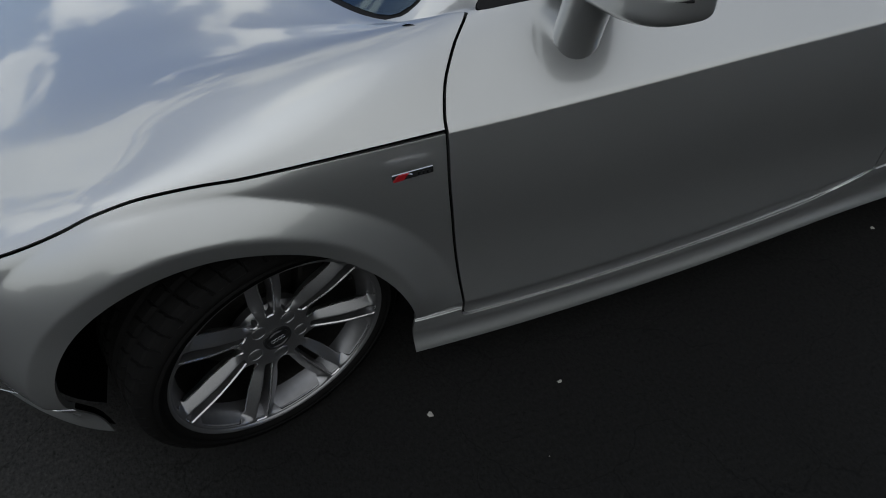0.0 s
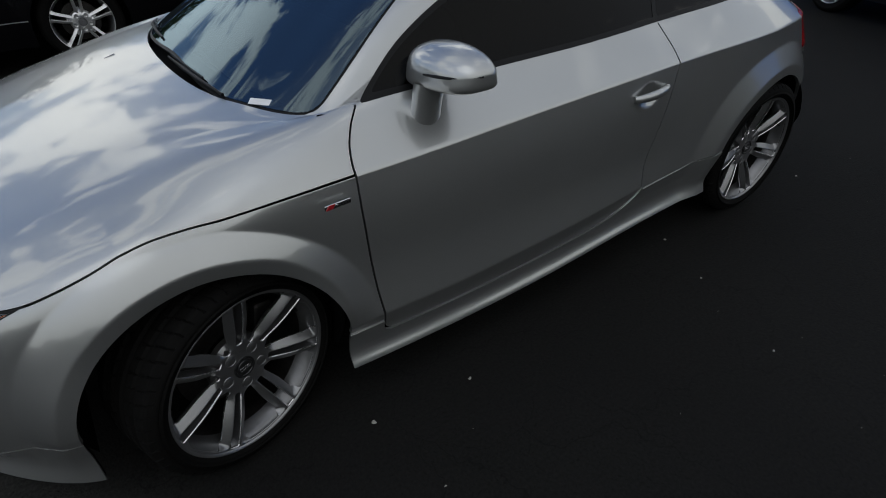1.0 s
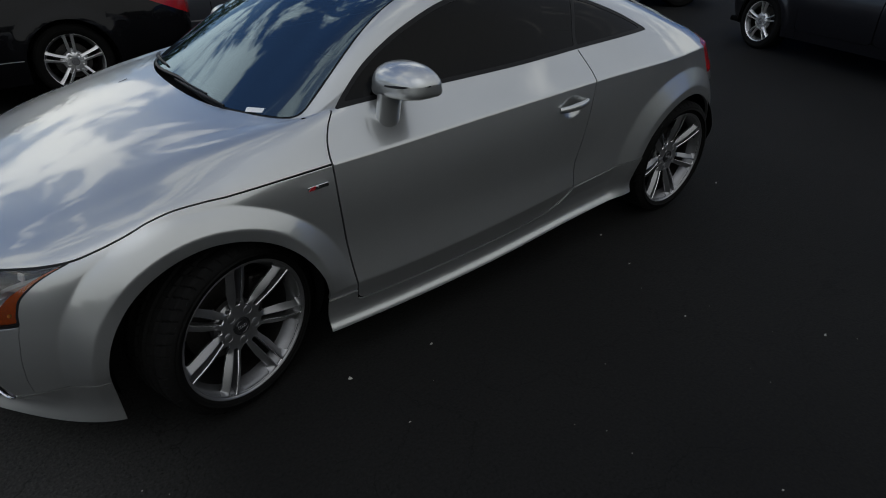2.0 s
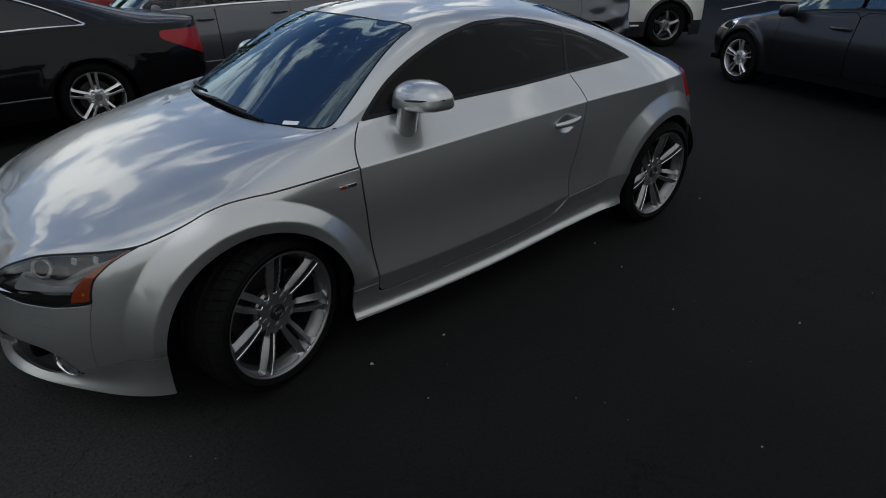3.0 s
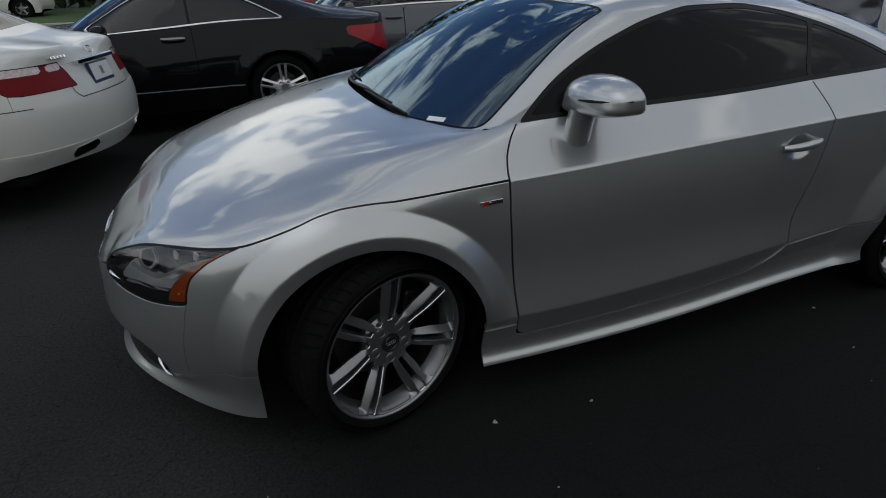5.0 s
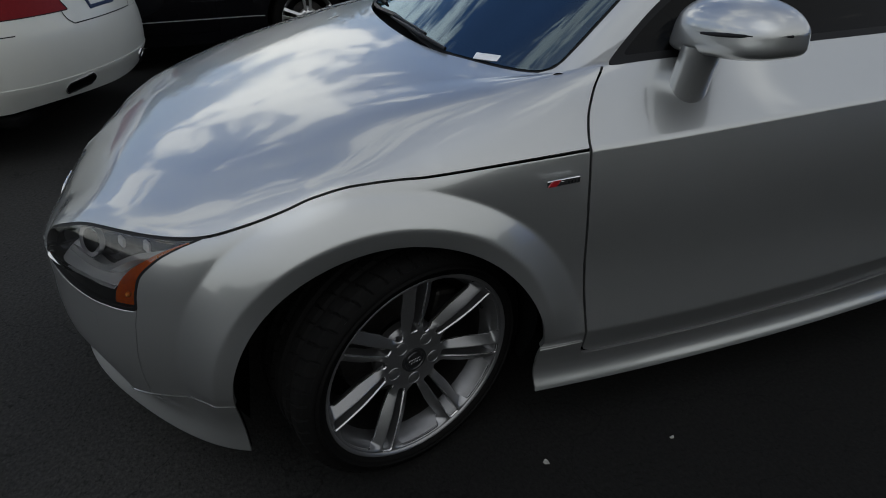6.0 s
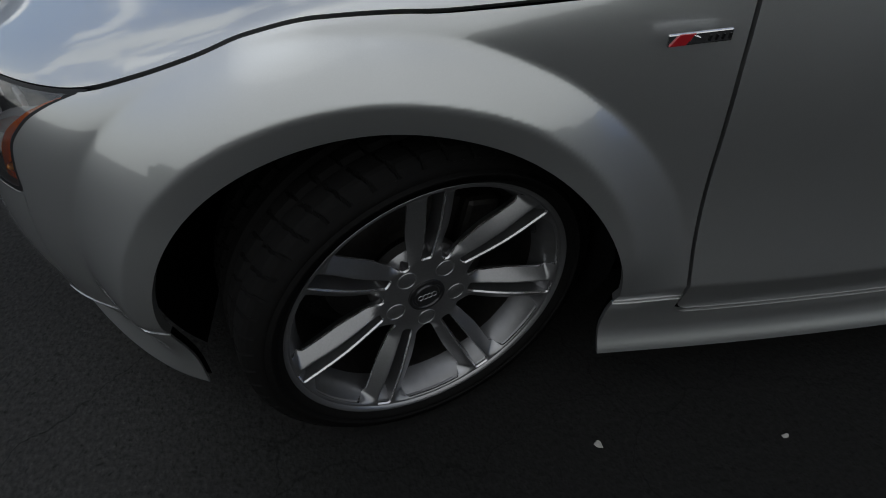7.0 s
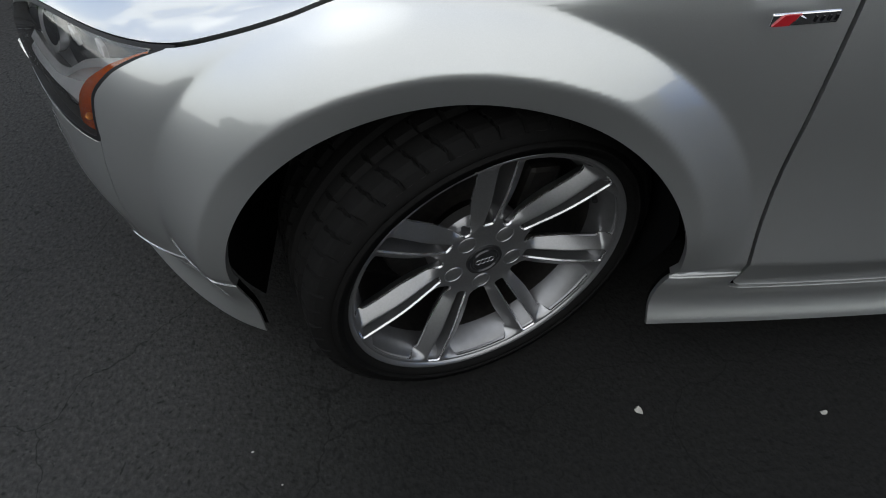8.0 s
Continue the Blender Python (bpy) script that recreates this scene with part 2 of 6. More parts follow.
def smooth_table(x, pairs):
    """A rounded table of values: pairs of (x, value)."""
    xs, ys = np.array(pairs).T
    d = np.diff(ys) / np.diff(xs)
    t = np.r_[d[0], [2 * a * b / (a + b) if a * b > 0 else 0.0 for a, b in zip(d, d[1:])], d[-1]]
    i = np.clip(np.searchsorted(xs, x) - 1, 0, len(xs) - 2)
    h = xs[i + 1] - xs[i]
    f = np.clip((x - xs[i]) / h, 0, 1)
    return ys[i] * (2 * f**3 - 3 * f**2 + 1) + ys[i + 1] * (3 * f**2 - 2 * f**3) + h * (t[i] * (f**3 - 2 * f**2 + f) + t[i + 1] * (f**3 - f**2))


def step_up(x, a, b):
    t = np.clip((x - a) / (b - a), 0, 1)
    return t * t * (3 - 2 * t)


def soft_min(*fields, k=0.01):
    out = fields[0]
    for f in fields[1:]:
        h = np.clip(0.5 + 0.5 * (f - out) / k, 0, 1)
        out = f * (1 - h) + out * h - k * h * (1 - h)
    return out


class Skin:
    """One side of a car's outer skin: lines[k] runs from the middle of the nose round to the middle of the tail, the first at the bottom edge,
    the last along the middle of bonnet and roof. Panels are cut out of it by fields that are positive inside."""

    def __init__(self, lines, along, across, sharp_along, sharp_across, bulge=None, mend=None):
        knots = np.array(lines, float).transpose(1, 0, 2)
        u, w = steps_of(along), steps_of(across)
        sa = np.zeros(knots.shape[:2])
        for (station, line), amount in sharp_along.items():
            sa[station, line] = amount
        start = np.ones((knots.shape[1], 3))
        start[:-1, 0] = start[:-1, 2] = 0
        rows = glide(knots, u, sa, end0=start, end1=start)
        if mend:
            rows = mend(rows, u)
        sc = np.zeros((knots.shape[1], len(u)))
        for line, (a, b, amount) in sharp_across.items():
            sc[line] = amount * np.clip((u - a) / max(b - a, 1e-6), 0, 1)
        grid = glide(rows.transpose(1, 0, 2), w, sc, end1=np.array([0.0, 1.0, 0.0])).transpose(1, 0, 2)
        self.s, self.v = np.meshgrid(u, w, indexing="ij")
        self.base = grid.copy()
        if bulge:
            grid = bulge(grid, self.s, self.v)
        self.grid, self.rows = grid, rows
        du, dv = np.gradient(grid, axis=0), np.gradient(grid, axis=1)
        nn = np.cross(dv, du)
        length = np.linalg.norm(nn, axis=-1, keepdims=True)
        nn = nn / np.maximum(length, 1e-12)
        nn[:, -1, 1] = 0
        nn /= np.maximum(np.linalg.norm(nn, axis=-1, keepdims=True), 1e-12)
        # outwards is away from the car's middle
        flip = np.sign(np.sum(nn * (grid - np.array([grid[..., 0].mean(), 0.0, 0.6])), axis=-1).mean())
        self.normal = nn * (flip if flip else 1)
        ns, nv = self.s.shape
        idx = np.arange(ns * nv).reshape(ns, nv)
        self.quads = np.stack([idx[:-1, :-1], idx[1:, :-1], idx[1:, 1:], idx[:-1, 1:]], -1).reshape(-1, 4)
        self.flat = dict(s=self.s.ravel(), v=self.v.ravel(), x=self.base[..., 0].ravel(), y=self.base[..., 1].ravel(), z=self.base[..., 2].ravel())

    def cut(self, fields):
        """Vertices, normals and polygons of the part of the skin where all the fields are positive."""
        P, N = self.grid.reshape(-1, 3), self.normal.reshape(-1, 3)
        vals = [np.asarray(f, float) for f in fields]
        inside = np.ones(len(P), bool)
        for f in vals:
            inside &= f > 0
        allneg = np.zeros(len(self.quads), bool)
        for f in vals:
            allneg |= (f[self.quads] <= 0).all(1)
        whole = inside[self.quads].all(1)
        points, normals, data = list(P), list(N), [list(f) for f in vals]
        done = [tuple(q) for q in self.quads[whole]]
        work = [tuple(q) for q in self.quads[~whole & ~allneg]]
        for k in range(len(vals)):
            made, out = {}, []
            for poly in work:
                new_poly = []
                for a, b in zip(poly, poly[1:] + poly[:1]):
                    fa, fb = data[k][a], data[k][b]
                    if fa > 0:
                        new_poly.append(a)
                    if (fa > 0) != (fb > 0):
                        key = (min(a, b), max(a, b))
                        if key not in made:
                            lo, hi = key
                            t = data[k][lo] / (data[k][lo] - data[k][hi])
                            made[key] = len(points)
                            points.append(points[lo] * (1 - t) + points[hi] * t)
                            nn = normals[lo] * (1 - t) + normals[hi] * t
                            normals.append(nn / max(np.linalg.norm(nn), 1e-9))
                            for q in range(len(vals)):
                                data[q].append(data[q][lo] * (1 - t) + data[q][hi] * t)
                            data[k][-1] = 0.0
                        new_poly.append(made[key])
                if len(new_poly) > 2:
                    out.append(tuple(new_poly))
            work = out
        polys = done + work
        used = sorted({i for p in polys for i in p})
        at = {i: n for n, i in enumerate(used)}
        return np.array([points[i] for i in used]).reshape(-1, 3), np.array([normals[i] for i in used]).reshape(-1, 3), [tuple(at[i] for i in p) for p in polys]

    def panel(self, name, fields, mat, parent, label="", sides="L", offset=0.0, rim=0.014, lift=None):
        """A panel cut from the skin, with its edges turned inwards by rim; sides: L, R or LR (both in one mesh)."""
        v0, n0, f0 = self.cut(fields)
        if not f0:
            return None
        verts, faces, norms = [], [], []
        edges = {}
        for p in f0:
            for a, b in zip(p, p[1:] + p[:1]):
                edges[(a, b)] = edges.get((a, b), 0) + 1
        border = [(a, b) for a, b in edges if (b, a) not in edges and not (abs(v0[a][1]) < 1e-4 and abs(v0[b][1]) < 1e-4)]
        v1 = v0 + n0 * offset
        if lift is not None:
            # the panel leans: lift(x, z) gives how far each point stands out, and its own faces give its shading
            v1 = v0 + n0 * (offset + lift(v0[:, 0], v0[:, 2]))[:, None]
            own = np.zeros_like(n0)
            for p in f0:
                fn = np.cross(v1[p[1]] - v1[p[0]], v1[p[2]] - v1[p[0]])
                for i in p:
                    own[i] += fn * np.sign(fn @ n0[i])
            n0 = np.where(np.linalg.norm(own, axis=1, keepdims=True) > 1e-12, own / np.maximum(np.linalg.norm(own, axis=1, keepdims=True), 1e-12), n0)
        for side in sides:
            mirror = np.array([1, -1 if side == "R" else 1, 1])
            first = len(verts)
            verts += list(v1 * mirror)
            nm = n0 * mirror
            turn = (lambda p: p) if side == "L" else (lambda p: p[::-1])
            for p in f0:
                p = turn(p)
                faces.append(tuple(first + i for i in p))
                norms += [nm[i] for i in p]
            if rim:
                ids = {}
                for e in border:
                    for i in e:
                        if i not in ids:
                            ids[i] = (len(verts), len(verts) + 1)
                            verts.append(v1[i] * mirror)
                            verts.append((v1[i] - n0[i] * rim) * mirror)
                for a, b in border:
                    q = turn((ids[b][0], ids[a][0], ids[a][1], ids[b][1]))
                    pa, pb, pc = (np.array(verts[i]) for i in q[:3])
                    fn = np.cross(pb - pa, pc - pa)
                    fn = fn / max(np.linalg.norm(fn), 1e-12)
                    # a narrow rounded edge: the shading starts from the panel's own direction
                    faces.append(q)
                    norms += [fn] * 4
        return link_mesh(name, verts, faces, mat, parent, label, normals=norms)


def thing(name, label, category, group="", at=None):
    ob = new(name)
    ob.empty_display_size = 0.1
    tagged(ob, label, category, group)
    if at is not None:
        ob.matrix_world = at
    return ob


# ---- wheels ----
def tyre(parent, radius, rim_radius, width, tread=True):
    """A low tyre about local y, its outer sidewall towards -y; the tread has grooves cut into it."""
    half = width / 2
    steps, cols = (600, 36) if tread else (64, 12)
    th = np.linspace(0, 2 * np.pi, steps, endpoint=False)
    c = np.linspace(-1, 1, cols)
    T, C = np.meshgrid(th, c, indexing="ij")
    crown = radius - 0.004 * C**2 - 0.016 * np.clip((np.abs(C) - 0.82) / 0.18, 0, 1) ** 2
    depth = np.zeros_like(T)
    if tread:
        for at in (-0.5, -0.17, 0.17, 0.5):
            depth = np.maximum(depth, 0.007 * (np.abs(C - at) < 0.045))
        slant = T * 52 / (2 * np.pi) + 0.75 * np.abs(C) ** 1.6
        lateral = (np.mod(slant, 1.0) < 0.10) & ((np.abs(C) > 0.54) | ((np.abs(C) > 0.2) & (np.abs(C) < 0.46)))
        depth = np.maximum(depth, 0.0055 * lateral)
    R = crown - depth
    verts = np.stack([R * np.cos(T), C * half * 0.93, R * np.sin(T)], -1).reshape(-1, 3)
    idx = np.arange(steps * cols).reshape(steps, cols)
    nxt = np.roll(idx, -1, axis=0)
    faces = [tuple(f) for f in np.stack([idx[:, :-1], idx[:, 1:], nxt[:, 1:], nxt[:, :-1]], -1).reshape(-1, 4)]
    verts = list(verts)
    # sidewalls with a shoulder, a belly, two fine ribs and a rim guard
    for side in (-1, 1):
        wall = [(radius - 0.020, 0.93), (radius - 0.026, 0.965), (radius - 0.036, 0.985), (radius - 0.038, 0.978), (radius - 0.052, 1.0),
                (rim_radius + 0.030, 1.0), (rim_radius + 0.027, 0.985), (rim_radius + 0.012, 0.975), (rim_radius + 0.008, 0.94), (rim_radius - 0.004, 0.90)]
        m = 96
        first = len(verts)
        for i in range(m):
            a = 2 * math.pi * i / m
            verts += [(r * math.cos(a), side * half * k, r * math.sin(a)) for r, k in wall]
        n = len(wall)
        for i in range(m):
            p, q = first + i * n, first + ((i + 1) % m) * n
            for k in range(n - 1):
                f = (p + k, q + k, q + k + 1, p + k + 1)
                faces.append(f if side < 0 else f[::-1])
    ob = link_mesh("tyre", verts, faces, RUBBER, parent)
    for poly in ob.data.polygons[steps * (cols - 1):]:
        poly.use_smooth = True
    return ob


def rib_spoke(bm, angle, inner, outer, offset0, offset1, width0, width1, face0, face1, thick):
    """One rib of a spoke, from the hub out to the rim, with a raised flat face and sloped flanks."""
    ca, sa = math.cos(angle), math.sin(angle)
    rings = []
    for i in range(15):
        f = i / 14
        r = inner + (outer - inner) * f
        lat = offset0 + (offset1 - offset0) * f
        w = width0 + (width1 - width0) * f
        spread = 0.020 * max(0, (f - 0.74) / 0.26) ** 2.5
        face = face0 + (face1 - face0) * (f**1.5) + 0.010 * math.sin(math.pi * f)
        t = thick * (1.15 - 0.3 * math.sin(math.pi * f))
        sgn = 1 if offset1 >= 0 else -1
        # across the rib: outer foot, flank, edge of the face, inner edge, inner foot
        ring = [(-0.5, -t), (-0.5, -0.016), (-0.42, -0.0105), (0.36, 0.0), (0.46, -0.0022), (0.5, -t)]
        rings.append([(r, lat - sgn * (k * w - (spread if k < 0 else 0)), face + h - (0.004 * f if k < 0 else 0)) for k, h in ring])
    vs = [[bm.verts.new((r * ca - l * sa, -h, r * sa + l * ca)) for r, l, h in ring] for ring in rings]
    for a, b in zip(vs, vs[1:]):
        for k in range(6):
            bm.faces.new((a[k], a[(k + 1) % 6], b[(k + 1) % 6], b[k]))
    bm.faces.new(vs[0]), bm.faces.new(vs[-1][::-1])


class Plate(Skin):
    """A shaped plate given by a grid of points, from which parts are cut as from a car's skin; its face looks towards -y."""

    def __init__(self, grid):
        self.grid = grid
        nn = np.cross(np.gradient(grid, axis=0), np.gradient(grid, axis=1))
        nn /= np.maximum(np.linalg.norm(nn, axis=-1, keepdims=True), 1e-12)
        self.normal = nn * -np.sign(nn[..., 1].mean())
        na, nb = grid.shape[:2]
        idx = np.arange(na * nb).reshape(na, nb)
        quads = np.stack([idx[:-1, :-1], idx[1:, :-1], idx[1:, 1:], idx[:-1, 1:]], -1).reshape(-1, 4)
        self.quads = quads if nn[..., 1].mean() < 0 else quads[:, ::-1]

    def bevelled(self, name, fields, mat, parent, bevel, deep):
        """The plate where all the fields are positive, its edges bevelled and then turned straight inwards."""
        v0, n0, f0 = self.cut(fields)
        edges = {(a, b) for p in f0 for a, b in zip(p, p[1:] + p[:1])}
        border = [(a, b) for a, b in edges if (b, a) not in edges]
        out = np.zeros_like(v0)
        for a, b in border:
            side = np.cross(v0[b] - v0[a], n0[a])
            out[a] += side
            out[b] += side
        out /= np.maximum(np.linalg.norm(out, axis=1, keepdims=True), 1e-12)
        verts, faces, norms = list(v0), list(f0), [n0[i] for p in f0 for i in p]
        ids = {}
        for i in sorted({i for e in border for i in e}):
            ids[i] = len(verts)
            low = v0[i] + bevel * (out[i] - n0[i])
            verts += [v0[i], low, low, low - deep * n0[i]]
        for a, b in border:
            p, q = ids[a], ids[b]
            faces += [(q, p, p + 1, q + 1), (q + 2, p + 2, p + 3, q + 3)]
            norms += [(n0[k] + out[k]) / 1.4142 for k in (b, a, a, b)] + [out[k] for k in (b, a, a, b)]
        ob = link_mesh(name, verts, faces, mat, parent, normals=norms)
        for k in range(len(border)):
            ob.data.polygons[len(f0) + 2 * k].material_index = 1
        return ob


SPOKE_MESH = {}


def twin_spoke(parent, angle, spokes, rim, hub_face, rim_face, mat):
    """One seventh of the wheel's face: two ribs with a slot between them, run together at the hub and flared into the rim."""
    key = (spokes, rim, hub_face, rim_face, mat.name)
    if key not in SPOKE_MESH:
        r, a = np.meshgrid(np.linspace(0.0335, rim - 0.006, 110), np.linspace(-math.pi / spokes, math.pi / spokes, 121), indexing="ij")
        across, along = r * np.sin(a), r * np.cos(a)
        half = 0.0310 + 0.0090 * step_up(r, 0.08, 0.17) + 0.012 * step_up(r, rim - 0.040, rim - 0.012) ** 2
        slot_half = 0.0082 + 0.0050 * np.clip((r - 0.09) / 0.13, 0, 1)
        gap = soft_min(np.abs(across) - half, rim - 0.0145 - r, r - 0.080, k=0.008)
        slot = soft_min(slot_half - np.abs(across), along - 0.086, rim - 0.012 - along, k=0.007)
        f = np.clip((r - 0.074) / (rim - 0.0825), 0, 1)
        face = hub_face + (rim_face - hub_face) * f**1.3 + 0.007 * np.sin(math.pi * f) ** 1.5
        # the ribs' flanks fall away from a narrow ridge beside the slot
        beside = np.clip((np.abs(across) - slot_half - 0.004) / 0.024, 0, 1.2) ** 1.1
        fade = step_up(r, 0.078, 0.108) * (1 - step_up(r, rim - 0.024, rim - 0.010))
        face = face - 0.019 * beside * fade
        # the hub dips between neighbouring spokes, and a hollow leads into each slot
        face = face - 0.003 * np.exp(-((math.pi / spokes - np.abs(a)) * r / 0.012) ** 2) * step_up(r, 0.080, 0.092) * (1 - step_up(r, rim - 0.03, rim - 0.013))
        face = face - 0.004 * np.exp(-(across / 0.0075) ** 2) * step_up(along, 0.080, 0.092) * (1 - step_up(r, 0.094, 0.100))
        plate = Plate(np.stack([along, -face, across], -1))
        ob = plate.bevelled("spoke", [-gap.ravel() - 0.0024, -slot.ravel() - 0.0024], (mat, EDGE), parent, 0.0024, 0.030)
        SPOKE_MESH[key] = ob.data
    else:
        ob = new("spoke", SPOKE_MESH[key])
        ob.parent = parent
    ob.matrix_local = pose(0, 0, 0, 0, -math.degrees(angle), 0)
    return ob


def wheel(name, parent, at, radius, rim, width, spokes, mat, twin=True, bolts=5, phase=90.0, fine=True, cap=True, sag=0.03, label="", rib=1.0, plate=False):
    """A wheel under a car: tyre, rim, each spoke, cap, bolts and the brake behind it. at: its pose, outer face towards local -y."""
    w = new(name)
    w.parent, w.matrix_local = parent, at
    if label:
        tagged(w, label)
    tyre(w, radius, rim, width, fine)
    half = width / 2
    steps = 120 if fine else 48
    bm = bmesh.new()
    lip = half - 0.010
    lathe(bm, [(rim + 0.001, lip - 0.014), (rim + 0.003, lip - 0.003), (rim, lip), (rim - 0.003, lip - 0.0005), (rim - 0.007, lip - 0.0055), (rim - 0.010, lip - 0.010), (rim - 0.0115, lip - 0.016)], steps)
    part("rim", bm, mat, w, smooth=45)
    bm = bmesh.new()
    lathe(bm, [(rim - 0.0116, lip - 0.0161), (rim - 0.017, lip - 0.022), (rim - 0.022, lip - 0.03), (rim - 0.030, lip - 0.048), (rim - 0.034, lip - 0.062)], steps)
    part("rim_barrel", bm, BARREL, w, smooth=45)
    # the deep end takes the dark brake steel to paint in more shade
    bm = bmesh.new()
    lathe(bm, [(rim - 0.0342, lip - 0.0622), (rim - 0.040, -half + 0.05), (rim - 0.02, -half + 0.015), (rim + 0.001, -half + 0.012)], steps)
    part("inner_barrel", bm, DISC, w, "inner side of the rim, painted dark for shade", smooth=45)
    face_rim, face_hub = lip - 0.006, lip - sag
    for k in range(spokes):
        a = radians(phase) + 2 * math.pi * k / spokes
        if plate:
            twin_spoke(w, a, spokes, rim, face_hub, face_rim, mat)
            continue
        bm = bmesh.new()
        if twin:
            for sg in (-1, 1):
                rib_spoke(bm, a, 0.062, rim - 0.0085, sg * 0.0240 * rib, sg * 0.0275 * (1.2 if rib < 1 else 1), 0.0265 * rib, 0.0285 * rib, face_hub - 0.001, face_rim, 0.036)
            # the web that joins the two ribs near the hub
            rib_spoke(bm, a, 0.045, rim * 0.47, 0.0, 0.0, 0.034, 0.016, face_hub - 0.012, face_hub - 0.010, 0.018)
        else:
            rib_spoke(bm, a, 0.045, rim - 0.008, 0.0, 0.0, 0.062 * rib, 0.048 * rib, face_hub, face_rim, 0.03)
        part("spoke", bm, mat, w, smooth=32)
    bm = bmesh.new()
    if plate:
        lathe(bm, [(0.034, face_hub - 0.004), (0.034, face_hub - 0.012), (0.078, face_hub - 0.018), (0.090, face_hub - 0.030), (0.090, face_hub - 0.05), (0.0, face_hub - 0.055)], 48)
    else:
        lathe(bm, [(0.034, face_hub - 0.002), (0.036, face_hub + 0.004), (0.046, face_hub + 0.0045), (0.060, face_hub + 0.003), (0.076, face_hub - 0.002), (0.090, face_hub - 0.011), (0.097, face_hub - 0.022), (0.097, face_hub - 0.05), (0.0, face_hub - 0.055)], 48)
    part("hub", bm, mat, w, smooth=40)
    if cap:
        bm = bmesh.new()
        lathe(bm, [(0.0, face_hub + 0.0045), (0.022, face_hub + 0.0045), (0.024, face_hub + 0.002), (0.026, face_hub + 0.002), (0.028, face_hub + 0.0045), (0.033, face_hub + 0.004), (0.034, face_hub)], 40)
        hub_cap = part("centre_cap", bm, CAP_GREY if plate else ALLOY_DARK, w, "round grey centre cap with raised emblem", smooth=40)
        bm = bmesh.new()
        for k in range(4):
            n0 = len(bm.verts)
            lathe(bm, [(0.0046, 0.0), (0.0052, 0.0008), (0.0058, 0.0)], 16)
            bm.verts.ensure_lookup_table()
            bmesh.ops.translate(bm, verts=bm.verts[n0:], vec=((k - 1.5) * 0.0082, -face_hub - 0.0046, 0))
        part("emblem", bm, ALLOY if plate else CHROME, hub_cap)
    for k in range(bolts):
        a = radians(phase) + 2 * math.pi * (k + 0.5) / bolts
        bm = bmesh.new()
        d = face_hub + (0.0030 if plate else 0.0085)
        if plate:
            # flush round bolt covers, each in a fine groove
            lathe(bm, [(0.0, d - 0.0012), (0.011, d - 0.0012), (0.0122, d - 0.0022), (0.0128, d - 0.0022), (0.0140, d - 0.0004), (0.0152, d - 0.0016), (0.0158, d - 0.006)], 32)
        else:
            lathe(bm, [(0.0, d - 0.0012), (0.010, d - 0.001), (0.0112, d + 0.0002), (0.0125, d - 0.0028), (0.0136, d - 0.0028), (0.0150, d - 0.0002), (0.0160, d - 0.003), (0.0160, d - 0.012)], 24)
        bmesh.ops.scale(bm, verts=bm.verts, vec=(1.22, 1, 1.22))
        bmesh.ops.translate(bm, verts=bm.verts, vec=(0.060 * math.cos(a), 0.0015, 0.060 * math.sin(a)))
        part("wheel_bolt", bm, mat, w, smooth=40)
    if fine:
        a = radians(phase - 63)
        bm = bmesh.new()
        tube(bm, [((rim - 0.034) * math.cos(a), -lip + 0.040, (rim - 0.034) * math.sin(a)), ((rim - 0.046) * math.cos(a), -lip + 0.018, (rim - 0.046) * math.sin(a))], 0.0048, 10)
        part("valve_stem", bm, PLASTIC, w, "black rubber valve stem")
    bm = bmesh.new()
    back = face_hub - 0.075
    lathe(bm, [(0.05, back - 0.004), (0.075, back), (0.078, back - 0.012), (0.155, back - 0.012), (0.157, back - 0.016), (0.157, back - 0.036), (0.05, back - 0.036)], 64)
    part("brake_disc", bm, DISC, w, "grey steel brake disc", smooth=40)
    if fine:
        bm = bmesh.new()
        box(bm, (0.07, 0.06, 0.17), (0.125, -back + 0.015, 0.03), 0.012, (0, 14, 0))
        part("brake_caliper", bm, DISC, w)
    return w


# ---- the silver coupe ----
coupe = thing("sports_coupe", "silver two-door sports coupe with flared arches parked on asphalt", "car")

# Lines of its left side, from the middle of the nose, round the corner, along the side and round the tail.
COUPE_BOTTOM = [(-0.876, 0, 0.172), (-0.840, -0.35, 0.172), (-0.684, -0.616, 0.164), (-0.425, -0.842, 0.140), (0, -0.885, 0.168), (0.442, -0.910, 0.167), (1.05, -0.914, 0.176), (1.60, -0.904, 0.209), (2.47, -0.875, 0.262), (2.85, -0.79, 0.27), (3.12, -0.45, 0.27), (3.20, 0, 0.27)]
COUPE_SKIRT = [(-0.846, 0, 0.224), (-0.812, -0.34, 0.224), (-0.670, -0.608, 0.216), (-0.43, -0.830, 0.205), (0, -0.866, 0.220), (0.442, -0.889, 0.222), (1.05, -0.892, 0.232), (1.60, -0.882, 0.262), (2.47, -0.865, 0.30), (2.85, -0.79, 0.31), (3.13, -0.46, 0.32), (3.21, 0, 0.32)]
COUPE_SEAM = [(-0.868, 0, 0.262), (-0.838, -0.350, 0.262), (-0.692, -0.642, 0.256), (-0.43, -0.850, 0.327), (0, -0.872, 0.28), (0.442, -0.897, 0.262), (1.05, -0.900, 0.273), (1.60, -0.890, 0.325), (2.47, -0.868, 0.38), (2.85, -0.79, 0.40), (3.14, -0.46, 0.41), (3.22, 0, 0.41)]
